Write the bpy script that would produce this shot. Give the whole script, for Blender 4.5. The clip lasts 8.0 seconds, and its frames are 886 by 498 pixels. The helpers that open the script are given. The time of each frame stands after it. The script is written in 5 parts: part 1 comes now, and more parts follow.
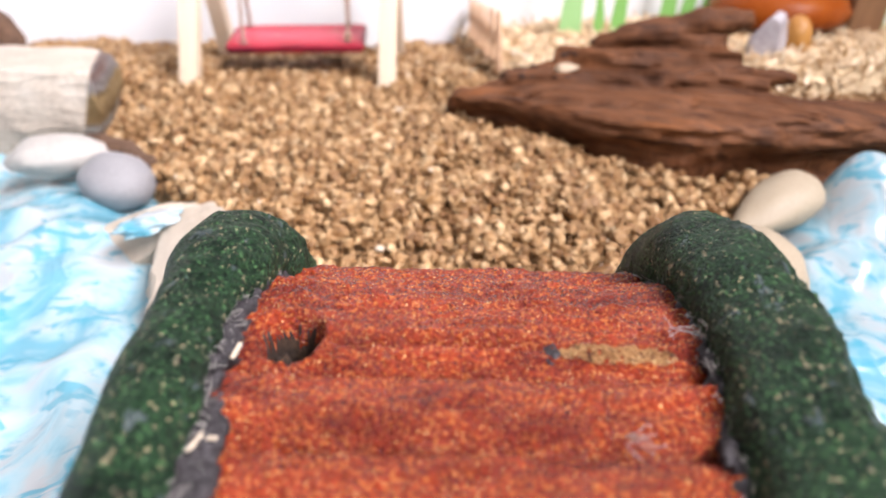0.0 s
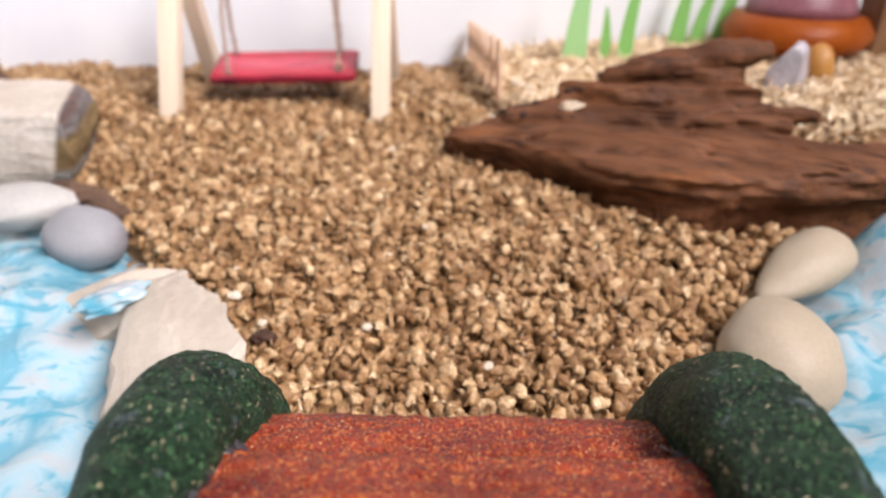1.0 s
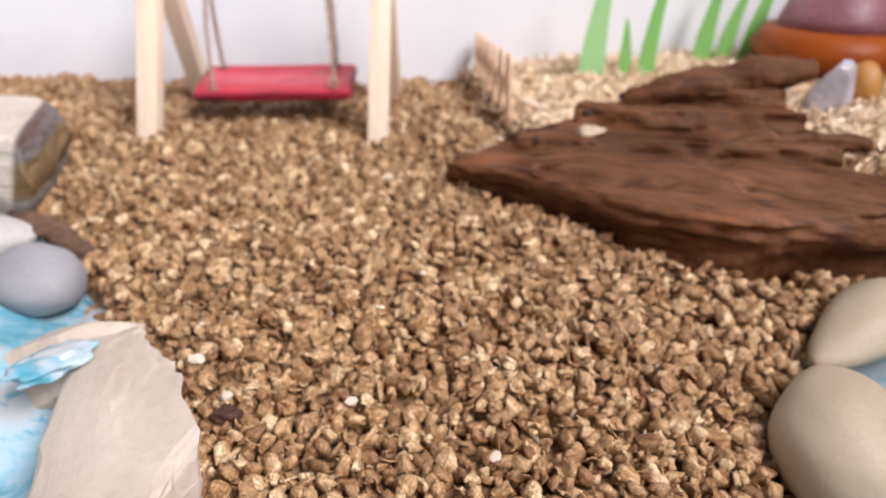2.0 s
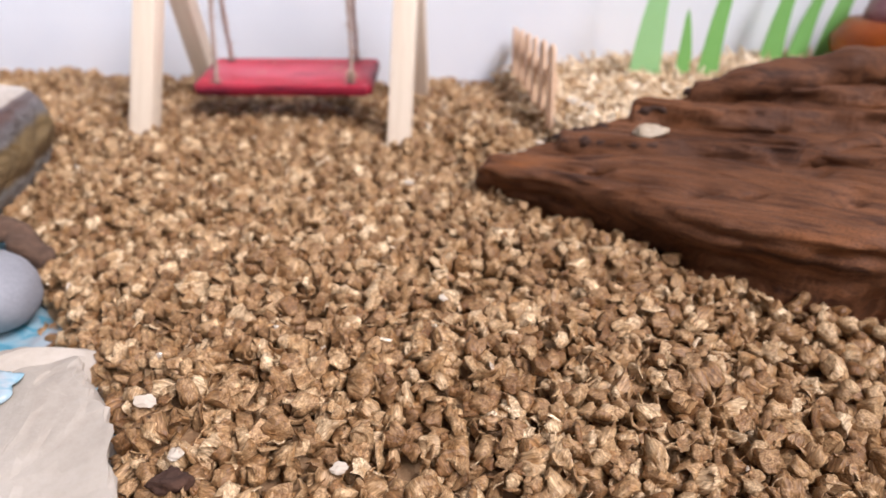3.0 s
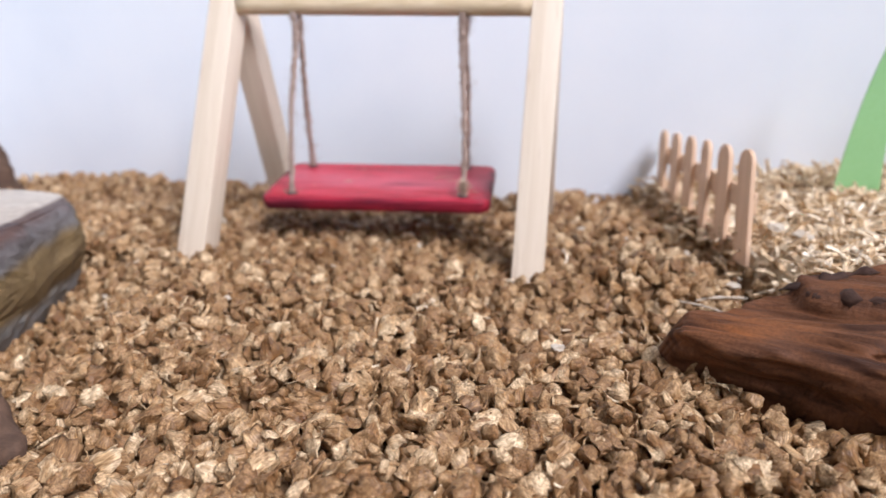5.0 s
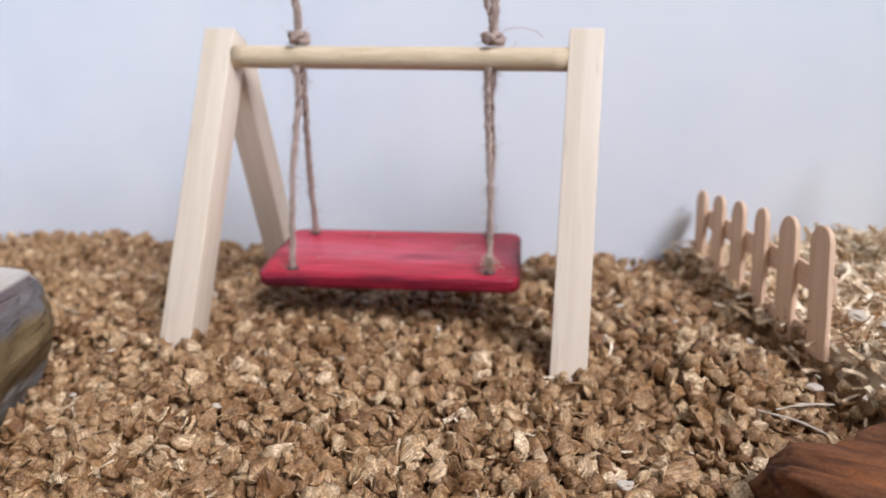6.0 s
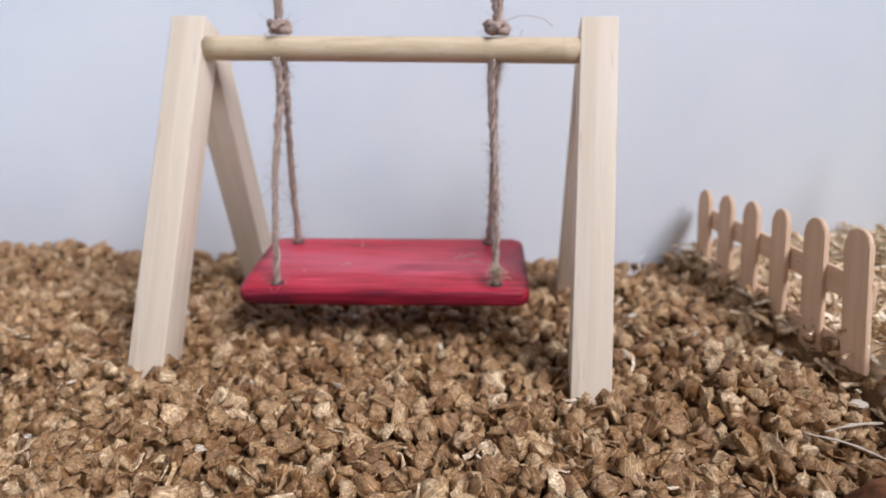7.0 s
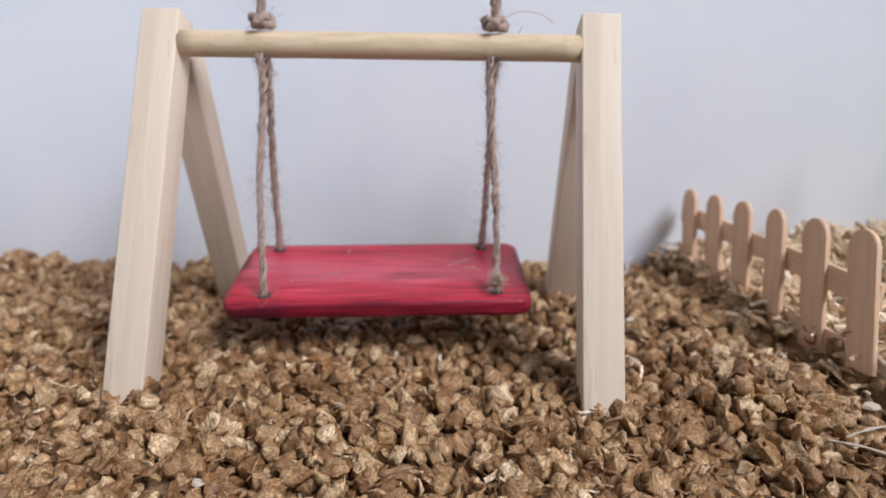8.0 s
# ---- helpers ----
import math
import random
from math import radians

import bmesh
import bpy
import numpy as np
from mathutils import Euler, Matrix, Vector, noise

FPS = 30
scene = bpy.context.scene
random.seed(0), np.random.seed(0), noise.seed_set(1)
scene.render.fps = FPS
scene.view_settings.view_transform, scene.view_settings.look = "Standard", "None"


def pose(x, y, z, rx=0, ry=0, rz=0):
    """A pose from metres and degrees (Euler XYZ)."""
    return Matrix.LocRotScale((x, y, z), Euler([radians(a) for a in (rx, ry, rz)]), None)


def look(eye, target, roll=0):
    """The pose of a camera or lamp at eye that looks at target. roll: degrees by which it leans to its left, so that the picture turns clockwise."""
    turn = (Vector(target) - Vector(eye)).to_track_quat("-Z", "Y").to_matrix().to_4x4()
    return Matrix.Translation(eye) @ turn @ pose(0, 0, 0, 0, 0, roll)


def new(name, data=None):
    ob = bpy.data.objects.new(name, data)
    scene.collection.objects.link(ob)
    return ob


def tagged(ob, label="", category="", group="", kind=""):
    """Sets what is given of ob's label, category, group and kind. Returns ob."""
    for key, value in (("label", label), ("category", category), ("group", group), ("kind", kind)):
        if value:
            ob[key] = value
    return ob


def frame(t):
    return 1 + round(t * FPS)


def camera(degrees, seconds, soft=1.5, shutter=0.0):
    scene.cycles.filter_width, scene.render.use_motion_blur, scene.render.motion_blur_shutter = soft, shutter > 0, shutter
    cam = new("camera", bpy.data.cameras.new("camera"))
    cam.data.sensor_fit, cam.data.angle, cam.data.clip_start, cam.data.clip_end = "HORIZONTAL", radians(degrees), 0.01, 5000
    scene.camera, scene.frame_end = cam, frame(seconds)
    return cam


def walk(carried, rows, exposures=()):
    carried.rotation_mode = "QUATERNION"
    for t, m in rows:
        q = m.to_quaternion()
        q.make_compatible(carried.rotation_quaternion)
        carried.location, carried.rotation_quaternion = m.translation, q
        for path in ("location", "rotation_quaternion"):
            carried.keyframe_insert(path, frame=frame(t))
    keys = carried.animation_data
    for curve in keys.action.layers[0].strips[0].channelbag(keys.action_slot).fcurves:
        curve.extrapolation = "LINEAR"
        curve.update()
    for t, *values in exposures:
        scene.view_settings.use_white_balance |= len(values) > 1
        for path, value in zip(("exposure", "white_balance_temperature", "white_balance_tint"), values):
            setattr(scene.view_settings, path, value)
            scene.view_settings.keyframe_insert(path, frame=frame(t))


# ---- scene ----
cam = camera(67.1, 8.0, soft=1.6)
PATH = [
    (0, (0.00678, 0.05748, 0.13893), (0.00418, 0.49959, -0.09459), 1.10),
    (0.5, (0.00726, 0.07974, 0.14715), (0.00388, 0.52070, -0.08853), 1.03),
    (1, (0.00972, 0.10319, 0.15639), (0.00534, 0.54373, -0.08006), 0.78),
    (1.5, (0.01118, 0.12928, 0.15893), (0.00624, 0.57119, -0.07493), 0.87),
    (3, (0.01185, 0.20974, 0.12277), (-0.02043, 0.65760, -0.09718), 1.20),
    (3.5, (0.00566, 0.24399, 0.11544), (-0.04036, 0.69951, -0.08551), 1.75),
    (4, (-0.00297, 0.27106, 0.10618), (-0.06074, 0.73214, -0.07839), 1.76),
    (4.5, (-0.01833, 0.29759, 0.09739), (-0.09296, 0.76236, -0.07118), 1.22),
    (5, (-0.02902, 0.32015, 0.10075), (-0.11916, 0.78914, -0.04731), 0.74),
    (5.2, (-0.03446, 0.32894, 0.10100), (-0.12784, 0.79935, -0.04040), 0.89),
    (6.3, (-0.05545, 0.37037, 0.11151), (-0.13688, 0.84817, -0.01127), 0.59),
    (6.5, (-0.05905, 0.37385, 0.11110), (-0.13632, 0.85189, -0.01343), 0.46),
    (7, (-0.07165, 0.38576, 0.10754), (-0.12807, 0.86652, -0.01768), 0.67),
    (7.5, (-0.08387, 0.39357, 0.10861), (-0.11999, 0.87641, -0.01613), 0.88),
    (8, (-0.09188, 0.39696, 0.10781), (-0.10935, 0.88030, -0.01899), 0.86),
]
EXPOSURES = [
    (0.0, 0.92, 6440, 13), (0.5, 0.74, 6440, 13), (1.0, 0.62, 6460, 13), (3.0, 0.42, 6050, 13), (4.5, 0.40, 5780, 11),
    (5.2, 0.22, 5720, 9), (6.3, 0.02, 5680, 8), (8.0, -0.09, 5790, 8),
]
walk(cam, [(t, look(eye, target, roll)) for t, eye, target, roll in PATH], exposures=EXPOSURES)
# the lens is focused between the bridge and the swing
cam.data.dof.use_dof = True
cam.data.dof.focus_distance = 0.193
cam.data.dof.aperture_fstop = 9.5

# ---------------------------------------------------------------- light
world = bpy.data.worlds.new("daylight")
scene.world = world
world.use_nodes = True
SUN_EL, SUN_AZ = radians(42), radians(138)
wn = world.node_tree.nodes
sky = wn.new("ShaderNodeTexSky")
sky.sky_type = "NISHITA"
sky.sun_disc = False
sky.sun_elevation = SUN_EL
sky.sun_rotation = SUN_AZ
sky.air_density, sky.dust_density, sky.ozone_density = 1.0, 3.0, 1.0
wn["Background"].inputs["Strength"].default_value = 0.13
world.node_tree.links.new(sky.outputs[0], wn["Background"].inputs["Color"])
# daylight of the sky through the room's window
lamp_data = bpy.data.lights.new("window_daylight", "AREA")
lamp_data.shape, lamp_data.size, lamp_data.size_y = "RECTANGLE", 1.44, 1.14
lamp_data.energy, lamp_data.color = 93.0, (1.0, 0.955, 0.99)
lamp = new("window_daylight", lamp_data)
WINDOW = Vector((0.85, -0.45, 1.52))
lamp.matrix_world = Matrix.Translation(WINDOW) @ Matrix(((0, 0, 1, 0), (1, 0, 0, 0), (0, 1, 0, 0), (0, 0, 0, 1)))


# ---------------------------------------------------------------- materials
def material(name):
    m = bpy.data.materials.new(name)
    m.use_nodes = True
    n = m.node_tree.nodes
    return m, n, m.node_tree.links, n["Principled BSDF"]


def ramp(n, links, fac, stops):
    r = n.new("ShaderNodeValToRGB")
    e = r.color_ramp.elements
    while len(e) < len(stops):
        e.new(0.5)
    for i, (p, c) in enumerate(stops):
        e[i].position, e[i].color = p, (*c, 1)
    links.new(fac, r.inputs[0])
    return r.outputs[0]


def coords(n, links, stretch=(1, 1, 1), source="Object", attribute=None):
    if attribute:
        c = n.new("ShaderNodeAttribute")
        c.attribute_name = attribute
        out = c.outputs["Vector"]
    else:
        out = n.new("ShaderNodeTexCoord").outputs[source]
    mp = n.new("ShaderNodeMapping")
    mp.inputs["Scale"].default_value = stretch
    links.new(out, mp.inputs[0])
    return mp.outputs[0]


def noise_tex(n, links, vec, scale, detail=5, rough=0.55, distort=0.0):
    t = n.new("ShaderNodeTexNoise")
    t.inputs["Scale"].default_value = scale
    t.inputs["Detail"].default_value = detail
    t.inputs["Roughness"].default_value = rough
    t.inputs["Distortion"].default_value = distort
    links.new(vec, t.inputs["Vector"])
    return t.outputs[0]


def mix(n, links, kind, fac, a, b):
    x = n.new("ShaderNodeMix")
    x.data_type, x.blend_type = "RGBA", kind
    for v, i in ((fac, 0), (a, 6), (b, 7)):
        if isinstance(v, (int, float)):
            x.inputs[i].default_value = v
        elif isinstance(v, tuple):
            x.inputs[i].default_value = (*v, 1)
        else:
            links.new(v, x.inputs[i])
    return x.outputs[2]


def bump(n, links, bsdf, height, strength, distance):
    b = n.new("ShaderNodeBump")
    b.inputs["Strength"].default_value = strength
    b.inputs["Distance"].default_value = distance
    links.new(height, b.inputs["Height"])
    links.new(b.outputs[0], bsdf.inputs["Normal"])


def two_scale(name, dark, mid, light, scale_big, scale_fine, rough, stretch=(1, 1, 1), relief=0.0005, fine_weight=0.5, spec=0.4, source="Object", spread=0.2):
    """Colour that varies at two scales, with fine relief."""
    m, n, links, b = material(name)
    v = coords(n, links, stretch, source)
    big = noise_tex(n, links, v, scale_big, 3)
    fine = noise_tex(n, links, v, scale_fine, 6, 0.65)
    c1 = ramp(n, links, big, [(0.3, dark), (0.52, mid), (0.72, light)])
    c2 = ramp(n, links, fine, [(0.5 - spread, dark), (0.5, mid), (0.5 + spread, light)])
    links.new(mix(n, links, "MIX", fine_weight, c1, c2), b.inputs["Base Color"])
    b.inputs["Roughness"].default_value = rough
    b.inputs["Specular IOR Level"].default_value = spec
    bump(n, links, b, fine, 0.6, relief)
    return m


def wood(name, dark, light, rough=0.6, grain=220.0, along=0.06, relief=0.0002, streak=None):
    """Wood whose grain runs along the local z axis."""
    m, n, links, b = material(name)
    v = coords(n, links, (1, 1, along))
    lines = noise_tex(n, links, v, grain, 5, 0.6, 0.6)
    blotch = noise_tex(n, links, v, grain * 0.25, 3)
    c = ramp(n, links, lines, [(0.28, dark), (0.55, light), (0.8, tuple(min(1, x * 1.06) for x in light))])
    c = mix(n, links, "MULTIPLY", 0.35, c, ramp(n, links, blotch, [(0.3, (0.84, 0.79, 0.73)), (0.65, (1, 1, 1))]))
    if streak:
        thin = noise_tex(n, links, coords(n, links, (1, 1, along * 1.6)), grain * 2.6, 2)
        c = mix(n, links, "MIX", ramp(n, links, thin, [(0.62, (0, 0, 0)), (0.70, (0.4, 0.4, 0.4))]), c, streak)
    links.new(c, b.inputs["Base Color"])
    b.inputs["Roughness"].default_value = rough
    b.inputs["Specular IOR Level"].default_value = 0.3
    bump(n, links, b, lines, 0.5, relief)
    return m


def crumb(name, stops, dark, rough, fine_scale):
    """Loose pieces: each island has its own tint, with fibres along the piece."""
    m, n, links, b = material(name)
    island = n.new("ShaderNodeNewGeometry").outputs["Random Per Island"]
    tint = ramp(n, links, island, stops)
    v = coords(n, links, (2.6, 2.6, 0.4), attribute="piece")
    fibre = noise_tex(n, links, v, 1.7, 5, 0.65, 0.8)
    c = mix(n, links, "MULTIPLY", 1.0, tint, ramp(n, links, fibre, [(0.36, dark), (0.5, (0.85, 0.82, 0.78)), (0.66, (1.35, 1.34, 1.3))]))
    thread = noise_tex(n, links, coords(n, links, (9, 9, 0.9), attribute="piece"), 1.0, 3, 0.6, 0.4)
    c = mix(n, links, "MULTIPLY", 1.0, c, ramp(n, links, thread, [(0.36, (0.66, 0.60, 0.54)), (0.5, (1, 1, 1)), (0.64, (1.28, 1.3, 1.34))]))
    patch = noise_tex(n, links, coords(n, links, (1, 1, 0.8), attribute="piece"), 0.9, 2, 0.5)
    c = mix(n, links, "MULTIPLY", 1.0, c, ramp(n, links, patch, [(0.36, (0.82, 0.72, 0.60)), (0.5, (1, 1, 1)), (0.64, (1.32, 1.38, 1.46))]))
    links.new(c, b.inputs["Base Color"])
    b.inputs["Roughness"].default_value = rough
    b.inputs["Specular IOR Level"].default_value = 0.35
    fine = noise_tex(n, links, coords(n, links, (1, 1, 0.2), attribute="piece"), fine_scale, 3, 0.6)
    bump(n, links, b, fine, 0.65, 0.0013)
    return m


PINE = wood("pale_pine", (0.63, 0.508, 0.372), (0.685, 0.572, 0.44), 0.55, 240, 0.04, 0.0001, (0.46, 0.33, 0.22))
DOWEL = wood("yellow_dowel", (0.54, 0.41, 0.24), (0.66, 0.52, 0.34), 0.5, 420, 0.14, 0.00015, (0.4, 0.25, 0.1))
STICK = wood("birch_stick", (0.60, 0.385, 0.24), (0.74, 0.51, 0.335), 0.6, 280, 0.05, 0.0001)
PELLET = crumb("straw_pellet", [(0.0, (0.228, 0.122, 0.051)), (0.3, (0.328, 0.194, 0.090)), (0.7, (0.44, 0.282, 0.141)), (1.0, (0.615, 0.456, 0.275))], (0.56, 0.47, 0.37), 0.38, 5.0)
STRAW = crumb("pale_straw", [(0.0, (0.62, 0.46, 0.28)), (0.5, (0.76, 0.61, 0.41)), (1.0, (0.85, 0.74, 0.57))], (0.85, 0.8, 0.74), 0.5, 6.0)
FIBRE = crumb("loose_fibre", [(0.0, (0.30, 0.17, 0.075)), (0.6, (0.44, 0.29, 0.145)), (1.0, (0.60, 0.45, 0.28))], (0.7, 0.62, 0.54), 0.4, 6.0)
CHIP = crumb("white_chip", [(0.0, (0.60, 0.50, 0.38)), (1.0, (0.76, 0.69, 0.59))], (0.8, 0.78, 0.74), 0.6, 6.0)
SOIL = two_scale("bedding_dust", (0.17, 0.09, 0.04), (0.28, 0.16, 0.075), (0.40, 0.25, 0.13), 60, 700, 0.9, relief=0.002)
STRAW_DUST = two_scale("packed_straw", (0.46, 0.34, 0.20), (0.62, 0.48, 0.30), (0.74, 0.60, 0.42), 90, 500, 0.8, (1, 0.4, 1), 0.002)
WALL = two_scale("white_board", (0.68, 0.705, 0.745), (0.742, 0.755, 0.775), (0.78, 0.78, 0.78), 8, 400, 0.6, relief=0.00001, fine_weight=0.12)
PLASTER = two_scale("grey_plaster", (0.20, 0.20, 0.20), (0.22, 0.22, 0.22), (0.235, 0.235, 0.23), 2, 60, 0.8, relief=0.0005)
BOARDS = two_scale("oak_boards", (0.22, 0.155, 0.10), (0.27, 0.20, 0.13), (0.31, 0.24, 0.165), 3, 60, 0.5, (1, 0.1, 1))
TRAY = two_scale("pale_tray", (0.55, 0.5, 0.45), (0.62, 0.57, 0.5), (0.68, 0.62, 0.55), 8, 300, 0.6)
BARK = two_scale("dark_bark", (0.04, 0.02, 0.013), (0.09, 0.05, 0.03), (0.18, 0.1, 0.06), 40, 300, 0.85, (0.4, 1, 1), 0.002)

OLD_BARK = two_scale("old_bark", (0.018, 0.008, 0.005), (0.05, 0.022, 0.012), (0.10, 0.045, 0.024), 40, 300, 0.85, (0.3, 1, 1), 0.0012)


def driftwood_skin():
    """Old wood: long wavering grain, brown and rust blotches, thin dark splits."""
    m, n, links, b = material("weathered_driftwood")
    turn = n.new("ShaderNodeMapping")
    turn.inputs["Rotation"].default_value = (0, 0, radians(23))
    links.new(n.new("ShaderNodeTexCoord").outputs["Object"], turn.inputs[0])

    def along(k):
        mp = n.new("ShaderNodeMapping")
        mp.inputs["Scale"].default_value = (k, 1, 1)
        links.new(turn.outputs[0], mp.inputs[0])
        return mp.outputs[0]
    wide = noise_tex(n, links, along(0.45), 30, 4, 0.55, 0.4)
    grain = noise_tex(n, links, along(0.16), 260, 5, 0.6, 0.4)
    split = noise_tex(n, links, along(0.10), 120, 2, 0.45, 0.6)
    fine = noise_tex(n, links, along(1.0), 900, 3, 0.6)
    c = ramp(n, links, wide, [(0.3, (0.055, 0.020, 0.008)), (0.45, (0.110, 0.042, 0.0165)), (0.58, (0.135, 0.055, 0.024)), (0.72, (0.18, 0.066, 0.022))])
    c = mix(n, links, "MULTIPLY", 0.75, c, ramp(n, links, grain, [(0.34, (0.4, 0.36, 0.33)), (0.5, (1, 1, 1)), (0.66, (1.35, 1.3, 1.2))]))
    c = mix(n, links, "MULTIPLY", 0.5, c, ramp(n, links, fine, [(0.35, (0.6, 0.6, 0.6)), (0.6, (1.2, 1.2, 1.2))]))
    c = mix(n, links, "MIX", ramp(n, links, split, [(0.30, (0.7, 0.7, 0.7)), (0.38, (0, 0, 0))]), c, (0.03, 0.012, 0.007))
    links.new(c, b.inputs["Base Color"])
    b.inputs["Roughness"].default_value = 0.66
    b.inputs["Specular IOR Level"].default_value = 0.2
    bump(n, links, b, grain, 0.7, 0.0012)
    return m


DRIFT = driftwood_skin()


def flecked(name, dark, mid, flecks, streak, scale, rough, relief, gloss):
    """Cast resin with coarse grain: small flecks of other tints and wide darker streaks."""
    m, n, links, b = material(name)
    v = coords(n, links)
    grain = noise_tex(n, links, v, scale, 4, 0.6)
    c = ramp(n, links, grain, [(0.36, dark), (0.56, mid)])
    for k, (tint, size, cut) in enumerate(flecks):
        spot = noise_tex(n, links, coords(n, links, (1 + 0.6 * (k % 3), 1, 1.3)), size, 4 if size < 400 else 2, 0.6 if size < 400 else 0.5)
        c = mix(n, links, "MIX", ramp(n, links, spot, [(cut, (0, 0, 0)), (cut + 0.05, (1, 1, 1))]), c, tint)
    wide = noise_tex(n, links, coords(n, links, (0.5, 1.4, 1)), 75, 4, 0.6)
    c = mix(n, links, "MULTIPLY", 0.9, c, ramp(n, links, wide, [(0.36, streak), (0.52, (1, 1, 1)), (0.68, (1.25, 1.2, 1.15))]))
    links.new(c, b.inputs["Base Color"])
    b.inputs["Roughness"].default_value = rough
    b.inputs["Specular IOR Level"].default_value = gloss
    bump(n, links, b, grain, 0.9, relief)
    return m


GREEN_PAINT = flecked("speckled_green_resin", (0.005, 0.014, 0.007), (0.015, 0.041, 0.018), [((0.06, 0.14, 0.055), 900, 0.60), ((0.075, 0.10, 0.10), 130, 0.62), ((0.26, 0.22, 0.135), 210, 0.645), ((0.40, 0.34, 0.21), 800, 0.66), ((0.003, 0.007, 0.005), 800, 0.60)], (0.35, 0.38, 0.42), 850, 0.5, 0.0026, 0.18)
RED_RESIN = flecked("speckled_rust_resin", (0.125, 0.012, 0.005), (0.285, 0.033, 0.0065), [((0.43, 0.118, 0.025), 1000, 0.56), ((0.06, 0.008, 0.009), 850, 0.645), ((0.80, 0.46, 0.16), 900, 0.66)], (0.52, 0.33, 0.34), 1100, 0.25, 0.0021, 0.6)
BARE = flecked("bare_resin", (0.20, 0.085, 0.030), (0.40, 0.225, 0.095), [((0.06, 0.015, 0.007), 620, 0.61), ((0.52, 0.36, 0.18), 900, 0.62)], (0.5, 0.4, 0.34), 1000, 0.7, 0.0022, 0.2)
# dark glue and stain; also paints shade by the right rail and in holes
GRIME_SHADE = two_scale("dark_glue_and_shade", (0.006, 0.005, 0.006), (0.016, 0.013, 0.015), (0.085, 0.075, 0.082), 260, 1500, 0.6, relief=0.0006)
LINT = two_scale("grey_lint", (0.20, 0.18, 0.17), (0.34, 0.32, 0.30), (0.5, 0.47, 0.44), 200, 1500, 0.8)
# brown dirt with the pit's shade painted into its colour
PIT_DIRT_SHADE = two_scale("pit_dirt_and_shade", (0.007, 0.004, 0.003), (0.020, 0.010, 0.005), (0.075, 0.040, 0.018), 250, 1300, 0.8, relief=0.0012)
CREAM = two_scale("cream_pebble", (0.325, 0.258, 0.178), (0.37, 0.302, 0.215), (0.405, 0.345, 0.252), 25, 500, 0.55, relief=0.0001)
BUFF = two_scale("buff_pebble", (0.34, 0.25, 0.16), (0.42, 0.325, 0.22), (0.48, 0.39, 0.28), 60, 500, 0.6, relief=0.0002)
GREY = two_scale("grey_pebble", (0.20, 0.195, 0.205), (0.25, 0.245, 0.255), (0.31, 0.30, 0.31), 30, 600, 0.6, relief=0.0001)
LIME = two_scale("beige_limestone", (0.36, 0.30, 0.235), (0.45, 0.385, 0.31), (0.52, 0.46, 0.385), 22, 240, 0.7, relief=0.0006, fine_weight=0.35)


def banded_rock():
    """Broken stone: beige skin, with reddish, ochre and grey bands on the far broken side."""
    m, n, links, b = material("banded_stone")
    v = coords(n, links)
    fine = noise_tex(n, links, v, 260, 6, 0.7)
    big = noise_tex(n, links, v, 26, 4, 0.6)
    skin = ramp(n, links, big, [(0.35, (0.44, 0.37, 0.305)), (0.55, (0.52, 0.45, 0.375)), (0.7, (0.57, 0.51, 0.44))])
    sep = n.new("ShaderNodeSeparateXYZ")
    links.new(v, sep.inputs[0])

    def wavy(axis, amount, scale, shift):
        a = n.new("ShaderNodeMath")
        a.operation = "MULTIPLY_ADD"
        links.new(big, a.inputs[0])
        a.inputs[1].default_value = amount
        links.new(sep.outputs[axis], a.inputs[2])
        c = n.new("ShaderNodeMath")
        c.operation = "MULTIPLY_ADD"
        links.new(a.outputs[0], c.inputs[0])
        c.inputs[1].default_value = scale
        c.inputs[2].default_value = shift
        return c.outputs[0]
    bands = ramp(n, links, wavy(2, 0.012, 16.7, 0.233), [(0.12, (0.24, 0.23, 0.22)), (0.22, (0.21, 0.195, 0.17)), (0.29, (0.145, 0.09, 0.033)), (0.60, (0.175, 0.115, 0.045)), (0.66, (0.15, 0.135, 0.125)), (0.74, (0.145, 0.125, 0.12)), (0.81, (0.095, 0.048, 0.036)), (0.88, (0.08, 0.077, 0.085))])
    # the broken side: all that lies near its plane
    dot = n.new("ShaderNodeVectorMath")
    dot.operation = "DOT_PRODUCT"
    links.new(v, dot.inputs[0])
    dot.inputs[1].default_value = (0.933, 0.36, -0.28)
    side = n.new("ShaderNodeMath")
    side.operation = "MULTIPLY_ADD"
    links.new(dot.outputs["Value"], side.inputs[0])
    side.inputs[1].default_value = 160.0
    side.inputs[2].default_value = -3.9
    side = ramp(n, links, side.outputs[0], [(0.1, (0, 0, 0)), (0.6, (1, 1, 1))])
    c = mix(n, links, "MIX", side, skin, bands)
    c = mix(n, links, "MULTIPLY", 0.45, c, ramp(n, links, fine, [(0.38, (0.6, 0.58, 0.56)), (0.55, (1, 1, 1)), (0.68, (1.25, 1.25, 1.25))]))
    links.new(c, b.inputs["Base Color"])
    b.inputs["Roughness"].default_value = 0.75
    bump(n, links, b, fine, 0.6, 0.0008)
    return m


